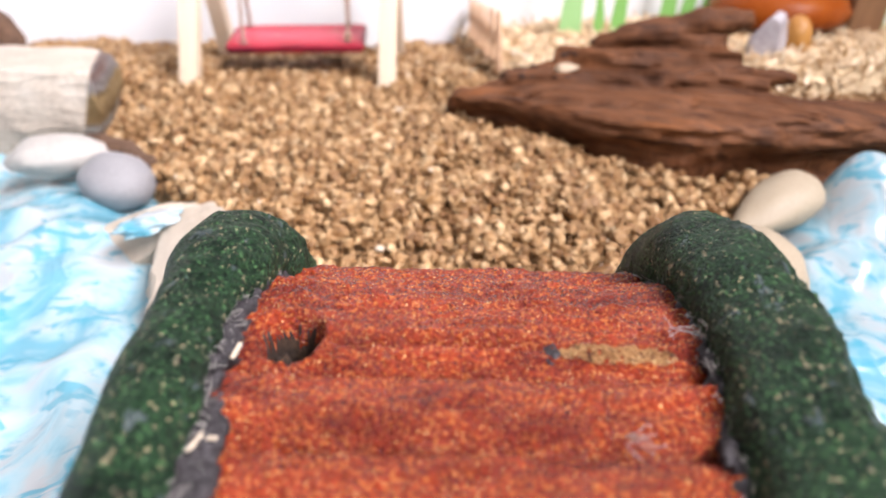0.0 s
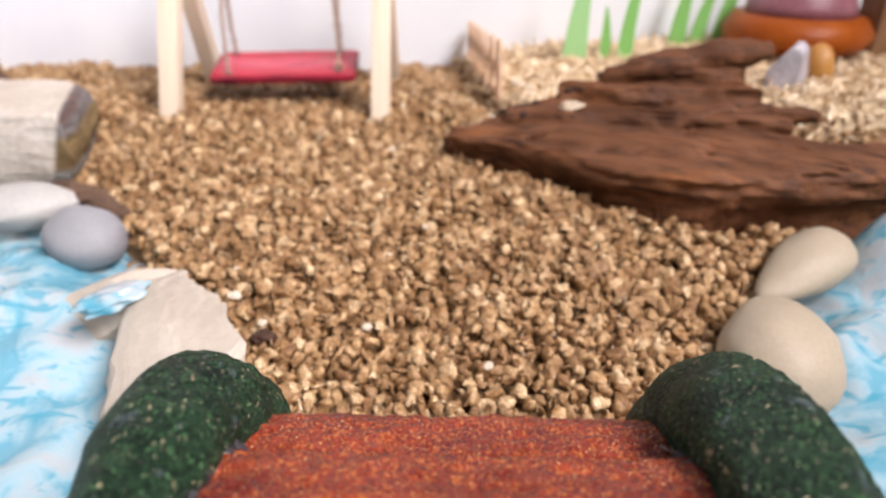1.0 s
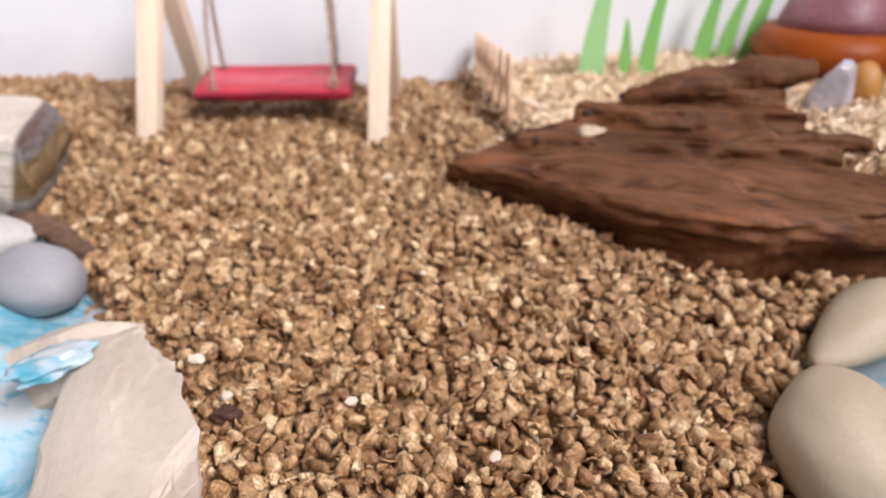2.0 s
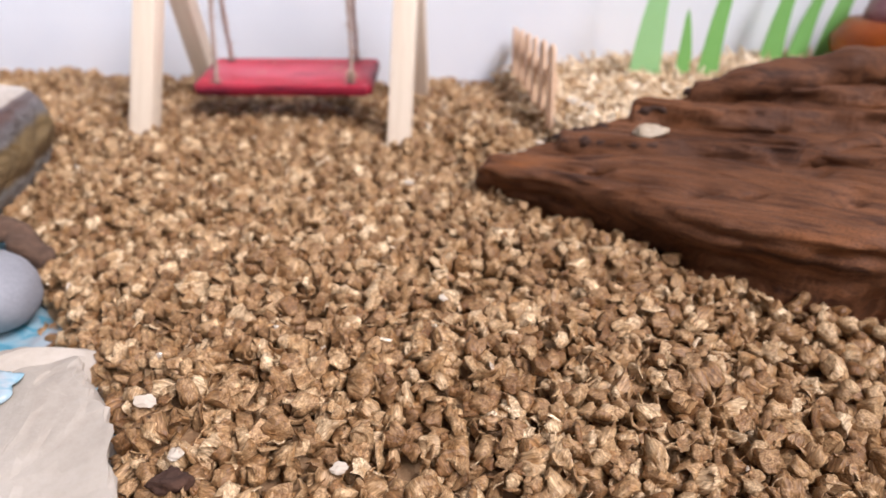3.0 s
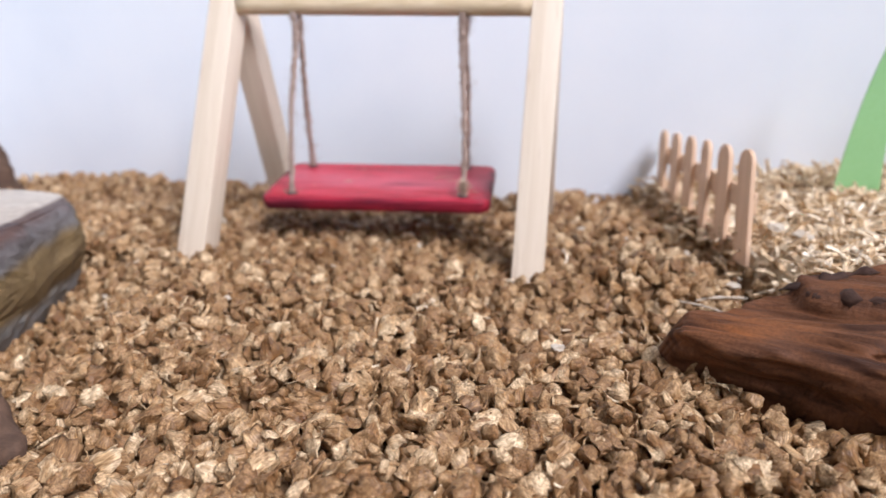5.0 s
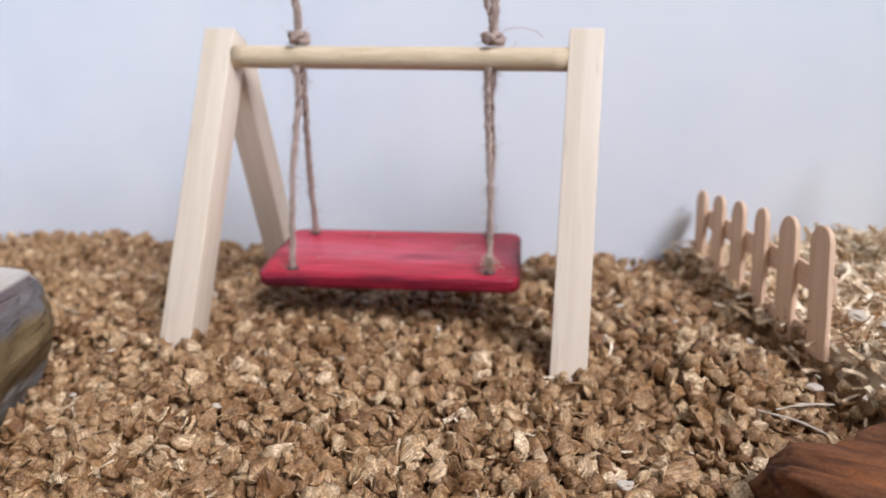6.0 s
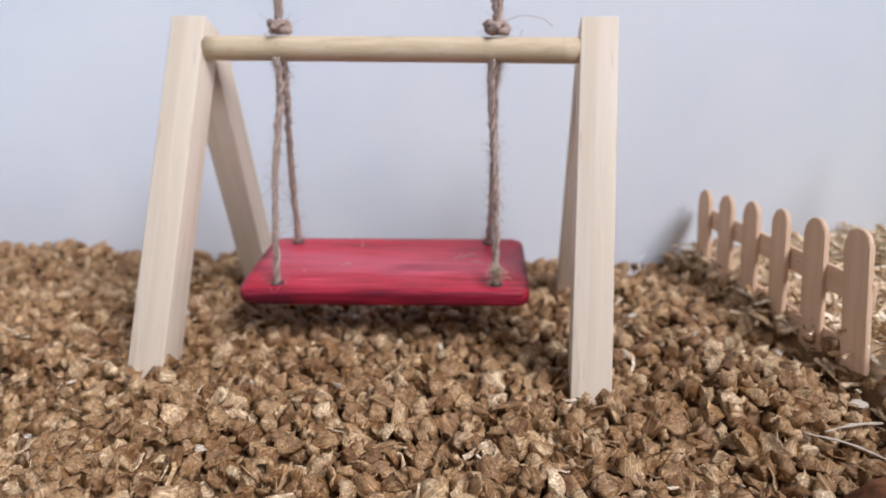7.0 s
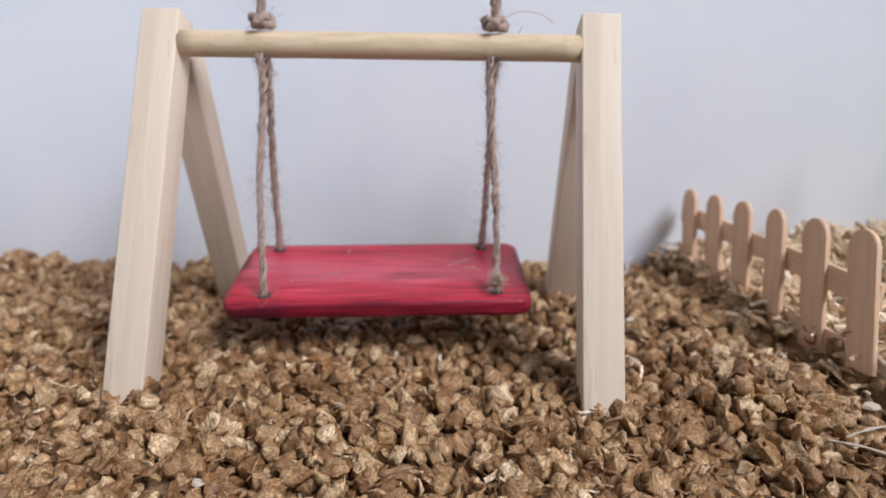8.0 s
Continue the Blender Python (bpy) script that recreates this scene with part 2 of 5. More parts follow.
SLATE = banded_rock()
WHITE_STONE = two_scale("pale_stone", (0.32, 0.30, 0.28), (0.39, 0.37, 0.345), (0.45, 0.43, 0.40), 25, 300, 0.65, relief=0.0003)
GRASS = two_scale("green_card", (0.28, 0.52, 0.21), (0.31, 0.56, 0.24), (0.34, 0.58, 0.27), 20, 600, 0.6, relief=0.00005)
GRASS_DARK = two_scale("deep_green_card", (0.17, 0.40, 0.09), (0.2, 0.45, 0.115), (0.23, 0.5, 0.14), 20, 600, 0.6, relief=0.00005)
CAP_RIM = two_scale("rust_glaze", (0.19, 0.036, 0.004), (0.27, 0.058, 0.006), (0.34, 0.09, 0.010), 30, 400, 0.35, spec=0.15)
CAP_TOP = two_scale("mauve_glaze", (0.14, 0.04, 0.05), (0.23, 0.085, 0.10), (0.32, 0.16, 0.175), 40, 400, 0.4)
OCHRE = two_scale("ochre_glaze", (0.30, 0.11, 0.018), (0.42, 0.19, 0.04), (0.5, 0.27, 0.08), 40, 400, 0.45)
QUARTZ = two_scale("milky_quartz", (0.28, 0.25, 0.26), (0.40, 0.365, 0.38), (0.54, 0.51, 0.52), 40, 300, 0.25)
WHITE_SHRED = two_scale("white_shred", (0.66, 0.66, 0.67), (0.74, 0.74, 0.75), (0.8, 0.8, 0.8), 300, 1500, 0.4, relief=0.0002)
FRAY = two_scale("frayed_jute", (0.40, 0.28, 0.18), (0.55, 0.42, 0.30), (0.66, 0.54, 0.42), 200, 1500, 0.8)
JUTE = two_scale("jute", (0.20, 0.13, 0.10), (0.40, 0.29, 0.23), (0.60, 0.48, 0.40), 260, 1500, 0.85, relief=0.0003)
POST = two_scale("brown_wood_post", (0.13, 0.06, 0.025), (0.2, 0.1, 0.045), (0.28, 0.15, 0.07), 30, 200, 0.6, (1, 1, 0.15), 0.0005)


def red_stain():
    """Red-stained board, worn to dark along the edges and in streaks."""
    m, n, links, b = material("red_stained_wood")
    v = coords(n, links, (0.05, 1, 1))
    lines = noise_tex(n, links, v, 300, 4, 0.6, 0.4)
    blotch = noise_tex(n, links, coords(n, links, (0.25, 1, 1)), 60, 3)
    c = ramp(n, links, lines, [(0.30, (0.28, 0.008, 0.020)), (0.5, (0.44, 0.015, 0.034)), (0.72, (0.55, 0.045, 0.074))])
    hair = noise_tex(n, links, coords(n, links, (0.04, 1, 1)), 1100, 3, 0.6, 0.3)
    c = mix(n, links, "MULTIPLY", 0.8, c, ramp(n, links, hair, [(0.34, (0.36, 0.3, 0.4)), (0.5, (0.95, 0.95, 0.95)), (0.66, (1.35, 2.3, 2.2))]))
    # the stain is worn thin and pinkish along the middle, with dark smears
    across = n.new("ShaderNodeSeparateXYZ")
    links.new(n.new("ShaderNodeTexCoord").outputs["Object"], across.inputs[0])
    away = n.new("ShaderNodeMath")
    away.operation = "ABSOLUTE"
    links.new(across.outputs[1], away.inputs[0])
    band = n.new("ShaderNodeMath")
    band.operation = "MULTIPLY_ADD"
    links.new(away.outputs[0], band.inputs[0])
    band.inputs[1].default_value = -22.0
    links.new(blotch, band.inputs[2])
    c = mix(n, links, "MIX", ramp(n, links, band.outputs[0], [(0.12, (0, 0, 0)), (0.42, (0.42, 0.42, 0.42))]), c, (0.56, 0.15, 0.20))
    smear = noise_tex(n, links, coords(n, links, (0.14, 1, 1)), 95, 3, 0.55, 0.3)
    c = mix(n, links, "MIX", ramp(n, links, smear, [(0.55, (0, 0, 0)), (0.70, (0.75, 0.75, 0.75))]), c, (0.14, 0.014, 0.032))
    # worn dark rim of the board, broken up by the grain
    sep = n.new("ShaderNodeSeparateXYZ")
    links.new(n.new("ShaderNodeTexCoord").outputs["Object"], sep.inputs[0])
    rim = None
    for axis, half in ((0, 0.058), (1, 0.0285)):
        d = n.new("ShaderNodeMath")
        d.operation = "ABSOLUTE"
        links.new(sep.outputs[axis], d.inputs[0])
        e = n.new("ShaderNodeMath")
        e.operation = "SUBTRACT"
        links.new(d.outputs[0], e.inputs[0])
        e.inputs[1].default_value = half
        if rim is None:
            rim = e
        else:
            mx = n.new("ShaderNodeMath")
            mx.operation = "MAXIMUM"
            links.new(rim.outputs[0], mx.inputs[0])
            links.new(e.outputs[0], mx.inputs[1])
            rim = mx
    wear = n.new("ShaderNodeMath")
    wear.operation = "MULTIPLY_ADD"
    links.new(blotch, wear.inputs[0])
    wear.inputs[1].default_value = 0.0135
    links.new(rim.outputs[0], wear.inputs[2])
    wide = n.new("ShaderNodeMath")
    wide.operation = "MULTIPLY"
    links.new(wear.outputs[0], wide.inputs[0])
    wide.inputs[1].default_value = 60.0
    dirt = ramp(n, links, wide.outputs[0], [(0.12, (0, 0, 0)), (0.26, (0.25, 0.25, 0.25)), (0.42, (0.95, 0.95, 0.95))])
    c = mix(n, links, "MIX", dirt, c, (0.085, 0.006, 0.016))
    links.new(c, b.inputs["Base Color"])
    b.inputs["Roughness"].default_value = 0.42
    b.inputs["Specular IOR Level"].default_value = 0.3
    bump(n, links, b, lines, 0.6, 0.0003)
    return m


RED = red_stain()


def craft_water():
    """Craft water: milky white resin with light blue washes and teal patches under gloss."""
    m, n, links, b = material("craft_water")
    v = coords(n, links, (1, 0.8, 1))
    big = noise_tex(n, links, v, 30, 3, 0.5, 1.6)
    small = noise_tex(n, links, coords(n, links, (1, 1.5, 1)), 62, 2, 0.45, 1.2)
    c = ramp(n, links, big, [(0.36, (0.13, 0.33, 0.42)), (0.47, (0.26, 0.415, 0.475)), (0.56, (0.325, 0.425, 0.46)), (0.66, (0.375, 0.40, 0.41))])
    c = mix(n, links, "MIX", ramp(n, links, small, [(0.55, (0, 0, 0)), (0.66, (0.8, 0.8, 0.8))]), c, (0.06, 0.29, 0.39))
    links.new(c, b.inputs["Base Color"])
    b.inputs["Roughness"].default_value = 0.2
    bump(n, links, b, big, 0.5, 0.004)
    return m


WATER = craft_water()


# ---------------------------------------------------------------- mesh helpers
def smooth(a, b, v):
    u = np.clip((v - a) / (b - a), 0, 1)
    return u * u * (3 - 2 * u)


def link_mesh(name, mesh, mat, parent=None, label="", m=None):
    mesh.materials.append(mat)
    ob = new(name, mesh)
    if parent:
        ob.parent = parent
    if m is not None:
        ob.matrix_basis = m
    if label:
        ob["label"] = label
    return ob


def part(name, bm, mat, parent, label="", m=None, shade=True):
    """One mesh under a thing, from a bmesh."""
    mesh = bpy.data.meshes.new(name)
    bmesh.ops.recalc_face_normals(bm, faces=bm.faces)
    bm.to_mesh(mesh)
    bm.free()
    if shade:
        mesh.polygons.foreach_set("use_smooth", [True] * len(mesh.polygons))
    return link_mesh(name, mesh, mat, parent, label, m)


def base(name, at, label, category, group="", m=None):
    """The Empty at a thing's base."""
    ob = new(name)
    ob.empty_display_size = 0.01
    ob.matrix_basis = m if m is not None else Matrix.Translation(at)
    return tagged(ob, label, category, group)


def grid_mesh(name, xs, ys, zfun, mat, label="", shade=True):
    X, Y = np.meshgrid(xs, ys)
    Z = zfun(X, Y)
    v = np.stack([X, Y, Z], -1).reshape(-1, 3)
    nx, ny = len(xs), len(ys)
    i = (np.arange(ny - 1)[:, None] * nx + np.arange(nx - 1)[None]).reshape(-1)
    f = np.stack([i, i + 1, i + nx + 1, i + nx], -1)
    return array_mesh(name, v, f, mat, shade=shade)


def array_mesh(name, v, f, mat, piece=None, shade=True):
    mesh = bpy.data.meshes.new(name)
    k = f.shape[1]
    mesh.vertices.add(len(v))
    mesh.vertices.foreach_set("co", np.ascontiguousarray(v, dtype=np.float32).ravel())
    mesh.loops.add(f.size)
    mesh.loops.foreach_set("vertex_index", np.ascontiguousarray(f, dtype=np.int32).ravel())
    mesh.polygons.add(len(f))
    mesh.polygons.foreach_set("loop_start", np.arange(0, f.size, k, dtype=np.int32))
    mesh.polygons.foreach_set("use_smooth", np.full(len(f), shade))
    mesh.update(calc_edges=True)
    if piece is not None:
        a = mesh.attributes.new("piece", "FLOAT_VECTOR", "POINT")
        a.data.foreach_set("vector", np.ascontiguousarray(piece, dtype=np.float32).ravel())
    return link_mesh(name, mesh, mat)


def fbm(X, Y, scale, octaves=3, seed=0.0):
    """Cheap smooth value noise on arrays."""
    out, amp = np.zeros(np.shape(X)), 1.0
    for o in range(octaves):
        x, y = X * scale + 17.3 * o + seed, Y * scale + 9.1 * o - seed
        xi, yi = np.floor(x), np.floor(y)
        fx, fy = x - xi, y - yi
        fx, fy = fx * fx * (3 - 2 * fx), fy * fy * (3 - 2 * fy)

        def h(a, b):
            s = np.sin(a * 127.1 + b * 311.7) * 43758.5453
            return s - np.floor(s)
        out += amp * ((h(xi, yi) * (1 - fx) + h(xi + 1, yi) * fx) * (1 - fy) + (h(xi, yi + 1) * (1 - fx) + h(xi + 1, yi + 1) * fx) * fy - 0.5)
        amp *= 0.5
        scale *= 2.03
    return out


def box_bm(sx, sy, sz, bevel=0.0, segments=2, lift=0.0):
    bm = bmesh.new()
    bmesh.ops.create_cube(bm, size=1.0)
    for v in bm.verts:
        v.co = Vector((v.co.x * sx, v.co.y * sy, v.co.z * sz + lift))
    if bevel:
        bmesh.ops.bevel(bm, geom=bm.edges[:], offset=bevel, segments=segments, affect="EDGES", profile=0.6)
    return bm


def smooth_path(points, steps=8):
    """Catmull-Rom through the points."""
    p = [Vector(q) for q in points]
    p = [p[0] * 2 - p[1]] + p + [p[-1] * 2 - p[-2]]
    out = []
    for i in range(1, len(p) - 2):
        for s in range(steps):
            t = s / steps
            out.append(0.5 * ((2 * p[i]) + (p[i + 1] - p[i - 1]) * t + (2 * p[i - 1] - 5 * p[i] + 4 * p[i + 1] - p[i + 2]) * t * t
                              + (3 * p[i] - p[i - 1] - 3 * p[i + 1] + p[i + 2]) * t ** 3))
    out.append(p[-2])
    return out


def tube_bm(path, radius, sides=10, bm=None, rough=0.0, scale=200.0, cap=True):
    """A closed tube along the path; radius is a number or a function of 0..1."""
    bm = bm or bmesh.new()
    rings, up = [], Vector((0.31, 0.17, 0.93))
    for i, p in enumerate(path):
        d = (path[min(i + 1, len(path) - 1)] - path[max(i - 1, 0)]).normalized()
        a = d.cross(up)
        a = a.normalized() if a.length > 1e-4 else d.orthogonal().normalized()
        b = d.cross(a)
        up = b if b.dot(up) > 0 else -b
        b = up - d * up.dot(d)
        b.normalize()
        a = b.cross(d)
        r = radius(i / (len(path) - 1)) if callable(radius) else radius
        ring = []
        for k in range(sides):
            g = 2 * math.pi * k / sides
            w = a * math.cos(g) + b * math.sin(g)
            q = p + w * r
            if rough:
                q += w * rough * noise.noise(q * scale)
            ring.append(bm.verts.new(q))
        rings.append(ring)
    for r0, r1 in zip(rings, rings[1:]):
        for k in range(sides):
            bm.faces.new((r0[k], r0[(k + 1) % sides], r1[(k + 1) % sides], r1[k]))
    if cap:
        bm.faces.new(rings[0][::-1])
        bm.faces.new(rings[-1])
    return bm


def stone_bm(sx, sy, sz, seed, cuts=0, rough=0.08, sub=4, freq=1.6):
    """A rounded pebble, or with cuts a broken stone with flat faces."""
    rng = random.Random(seed)
    bm = bmesh.new()
    bmesh.ops.create_icosphere(bm, subdivisions=sub, radius=1.0)
    planes = []
    for _ in range(cuts):
        d = Vector((rng.uniform(-1, 1), rng.uniform(-1, 1), rng.uniform(-0.6, 1))).normalized()
        planes.append((d, rng.uniform(0.55, 0.8)))
    off = Vector((rng.uniform(0, 50), rng.uniform(0, 50), 0))
    for v in bm.verts:
        c = v.co.copy()
        for d, h in planes:
            over = c.dot(d) - h
            if over > 0:
                c -= d * over * 0.93
        c += v.co.normalized() * (noise.noise(c * freq + off) * rough + noise.noise(c * freq * 4 + off) * rough * 0.25)
        v.co = Vector((c.x * sx, c.y * sy, c.z * sz))
    return bm


def prism_bm(outline, thick, bevel=0.0003):
    """A flat outline in x, z given thickness in y."""
    bm = bmesh.new()
    front = [bm.verts.new((x, -thick / 2, z)) for x, z in outline]
    back = [bm.verts.new((x, thick / 2, z)) for x, z in outline]
    n = len(outline)
    bm.faces.new(front)
    bm.faces.new(back[::-1])
    for i in range(n):
        bm.faces.new((front[i], back[i], back[(i + 1) % n], front[(i + 1) % n]))
    if bevel:
        edges = [e for e in bm.edges if abs(e.verts[0].co.y - e.verts[1].co.y) < 1e-6]
        bmesh.ops.bevel(bm, geom=edges, offset=bevel, segments=2, affect="EDGES")
    return bm


# ---------------------------------------------------------------- setting
WALL_Y = 0.765


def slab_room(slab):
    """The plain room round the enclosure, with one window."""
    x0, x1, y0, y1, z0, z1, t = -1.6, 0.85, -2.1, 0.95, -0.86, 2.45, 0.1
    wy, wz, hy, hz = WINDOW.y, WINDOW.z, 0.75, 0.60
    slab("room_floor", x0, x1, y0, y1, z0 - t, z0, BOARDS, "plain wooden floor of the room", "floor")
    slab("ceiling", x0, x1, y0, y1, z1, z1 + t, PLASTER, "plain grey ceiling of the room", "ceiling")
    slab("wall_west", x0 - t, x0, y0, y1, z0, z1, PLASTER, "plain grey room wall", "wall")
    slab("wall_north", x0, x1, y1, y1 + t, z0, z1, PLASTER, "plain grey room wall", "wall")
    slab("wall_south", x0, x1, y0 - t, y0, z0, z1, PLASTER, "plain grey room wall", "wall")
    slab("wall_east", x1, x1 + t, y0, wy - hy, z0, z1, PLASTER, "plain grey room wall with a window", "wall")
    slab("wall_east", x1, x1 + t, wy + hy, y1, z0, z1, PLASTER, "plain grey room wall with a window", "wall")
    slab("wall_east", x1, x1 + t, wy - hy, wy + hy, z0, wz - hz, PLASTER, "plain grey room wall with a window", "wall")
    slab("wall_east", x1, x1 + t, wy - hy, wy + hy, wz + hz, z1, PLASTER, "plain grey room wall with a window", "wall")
    slab("plinth", -0.75, 0.75, -0.5, 0.85, -0.86, -0.083, BOARDS, "plain wooden cabinet under the enclosure", "cabinet")


def setting():
    def slab(name, x0, x1, y0, y1, z0, z1, mat, label, category):
        bm = box_bm(x1 - x0, y1 - y0, z1 - z0, 0.001)
        ob = part(name, bm, mat, None, m=Matrix.Translation(((x0 + x1) / 2, (y0 + y1) / 2, (z0 + z1) / 2)), shade=False)
        tagged(ob, label, category, kind="structure")
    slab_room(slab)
    slab("wall_back", -0.56, 0.56, WALL_Y, WALL_Y + 0.012, -0.07, 0.40, WALL, "plain white painted back wall of the enclosure", "wall")
    slab("wall_side_1", -0.572, -0.56, -0.3, WALL_Y + 0.012, -0.07, 0.14, WALL, "plain white painted side wall of the enclosure", "wall")
    slab("wall_side_2", 0.56, 0.572, -0.3, WALL_Y + 0.012, -0.07, 0.14, WALL, "plain white painted side wall of the enclosure", "wall")
    slab("wall_front", -0.56, 0.56, -0.312, -0.3, -0.07, 0.06, WALL, "low white painted front wall of the enclosure", "wall")
    slab("floor", -0.56, 0.56, -0.3, WALL_Y, -0.082, -0.07, TRAY, "pale board floor under the bedding", "floor")


# edges of the bedding, from the bridge to the back
EDGE_Y = np.array([0.22, 0.27, 0.32, 0.36, 0.40, 0.44, 0.48, 0.52, 0.56, 0.80])
EDGE_L = np.array([-0.06, -0.072, -0.082, -0.095, -0.135, -0.17, -0.215, -0.26, -0.46, -0.56])
EDGE_R = np.array([0.10, 0.12, 0.13, 0.135, 0.165, 0.21, 0.30, 0.42, 0.56, 0.56])
LEVEL_Y = np.array([0.22, 0.30, 0.34, 0.39, 0.43, 0.50, 0.60, 0.70, 0.80])
LEVEL_Z = np.array([-0.030, -0.024, -0.021, -0.011, -0.005, -0.004, -0.003, -0.003, -0.004])


def fence_x(y):
    return 0.018 + (0.733 - y) * 0.21


def straw_share(x, y):
    return smooth(-0.004, 0.012, x - fence_x(y)) * smooth(0.53, 0.56, y)


def bedding_z(x, y):
    z = np.interp(y, LEVEL_Y, LEVEL_Z)
    z = z - 0.020 * smooth(-0.09, -0.19, x) * smooth(0.54, 0.44, y) - 0.006 * smooth(0.08, 0.15, x) * smooth(0.5, 0.42, y)
    z = z + 0.005 * smooth(-0.16, 0.0, x) * smooth(0.62, 0.72, y) + 0.007 * fbm(x, y, 28, 2, 3.0)
    z = z + 0.0095 * np.exp(-((x - 0.006) / 0.028) ** 2) * smooth(0.55, 0.61, y) * smooth(0.77, 0.66, y)
    z = z - 0.014 * smooth(-0.19, -0.235, x) * smooth(0.615, 0.565, y) * smooth(0.44, 0.50, y) + 0.009 * np.exp(-((x + 0.341) / 0.020) ** 2 - ((y - 0.750) / 0.022) ** 2)
    s = straw_share(x, y)
    z = z * (1 - s) + s * (0.017 + 0.012 * smooth(0.03, 0.12, x) + 0.006 * smooth(0.12, 0.24, x) + 0.005 * fbm(x, y, 40, 2))
    inside = np.minimum(x - np.interp(y, EDGE_Y, EDGE_L), np.interp(y, EDGE_Y, EDGE_R) - x)
    return z - 0.045 * smooth(0.012, -0.03, inside)


def ground():
    ob = grid_mesh("ground", np.linspace(-0.555, 0.555, 220), np.linspace(0.20, WALL_Y, 120), lambda x, y: bedding_z(x, y) - 0.0045, SOIL)
    tagged(ob, "brown dusty bedding under the loose pellets", "ground", kind="structure")


def water():
    def z(x, y):
        w = -0.034 + 0.010 * fbm(x, y, 30, 3, 5.0) + 0.004 * np.sin(55 * (x + 0.6 * y) + 6 * fbm(x, y, 18, 2))
        w = w + 0.054 * np.exp(-(((x - 0.252) / 0.034) ** 2 + ((y - 0.412) / 0.026) ** 2) ** 1.6) + 0.014 * np.exp(-((x - 0.215) / 0.03) ** 2 - ((y - 0.36) / 0.03) ** 2)
        w = w + 0.014 * np.exp(-((x + 0.22) / 0.05) ** 2 - ((y - 0.40) / 0.04) ** 2)
        return w
    ob = grid_mesh("water", np.linspace(-0.555, 0.555, 240), np.linspace(-0.29, 0.56, 190), z, WATER)
    tagged(ob, "glossy light blue craft water with white swirls", "water", kind="structure")


# ---------------------------------------------------------------- loose bedding
def chunk(rng, sub):
    """A crumbling straw pellet of unit size: a short rough cylinder or a rounded lump, with fibre ridges and torn ends."""
    bm = bmesh.new()
    bmesh.ops.create_icosphere(bm, subdivisions=sub, radius=1.0)
    v = np.array([p.co for p in bm.verts])
    f = np.array([[q.index for q in p.verts] for p in bm.faces])
    bm.free()
    cylinder = rng.uniform() < 0.45
    power = rng.uniform(4.0, 7.0) if cylinder else rng.uniform(2.0, 3.0)
    radial = np.hypot(v[:, 0], v[:, 1])
    v = v / ((radial ** power + np.abs(v[:, 2]) ** power) ** (1 / power))[:, None]
    long = rng.uniform(0.8, 1.5) if cylinder else rng.uniform(0.75, 1.15)
    off = Vector(rng.uniform(-40, 40, 3))
    out = []
    for q in v:
        q = Vector(q)
        big = noise.noise(q * 0.9 + off)
        mid = noise.noise(Vector((q.x * 2.4, q.y * 2.4, q.z * 1.1)) + off * 2)
        fine = noise.noise(Vector((q.x * 6.0, q.y * 6.0, q.z * 2.0)) + off * 3)
        q = q * (0.92 + (0.26 if cylinder else 0.46) * big + 0.34 * mid + 0.26 * fine)
        out.append((q.x, q.y * (0.95 if cylinder else 0.82), q.z * long + 0.22 * noise.noise(Vector((q.x * 3, q.y * 3, off.z)))))
    v = np.array(out)
    for _ in range(int(rng.integers(5, 10))):
        d = rng.normal(size=3)
        d /= np.linalg.norm(d)
        over = np.maximum(v @ d - rng.uniform(0.38, 0.75), 0)
        v -= over[:, None] * d * rng.uniform(0.9, 1.15)
    return v * 0.95, f


def rotations(rng, count, flat=1.0):
    q = rng.normal(size=(count, 4)) * np.array([1, flat, flat, 1])
    q /= np.linalg.norm(q, axis=1)[:, None]
    w, x, y, z = q.T
    return np.stack([np.stack([1 - 2 * (y * y + z * z), 2 * (x * y - z * w), 2 * (x * z + y * w)], -1),
                     np.stack([2 * (x * y + z * w), 1 - 2 * (x * x + z * z), 2 * (y * z - x * w)], -1),
                     np.stack([2 * (x * z - y * w), 2 * (y * z + x * w), 1 - 2 * (x * x + y * y)], -1)], 1)


def scatter(name, templates, places, sizes, rng, mat, label, category, flat=1.0, shade=False):
    vs, fs, ps, at = [], [], [], 0
    pick = rng.integers(0, len(templates), len(places))
    turn = rotations(rng, len(places), flat)
    for k, (v, f) in enumerate(templates):
        who = np.nonzero(pick == k)[0]
        if not len(who):
            continue
        w = np.einsum("nij,vj->nvi", turn[who], v) * sizes[who][:, None, None] + places[who][:, None]
        g = f[None] + (at + np.arange(len(who)) * len(v))[:, None, None]
        vs.append(w.reshape(-1, 3))
        fs.append(g.reshape(-1, f.shape[1]))
        ps.append((v[None] + rng.uniform(0, 40, (len(who), 1, 3))).reshape(-1, 3))
        at += len(who) * len(v)
    ob = array_mesh(name, np.concatenate(vs), np.concatenate(fs), mat, np.concatenate(ps), shade)
    return tagged(ob, label, category, kind="stuff")


def jitter(rng, x0, x1, y0, y1, step):
    X, Y = np.meshgrid(np.arange(x0, x1, step), np.arange(y0, y1, step))
    return X.ravel() + rng.uniform(-0.5, 0.5, X.size) * step, Y.ravel() + rng.uniform(-0.5, 0.5, X.size) * step


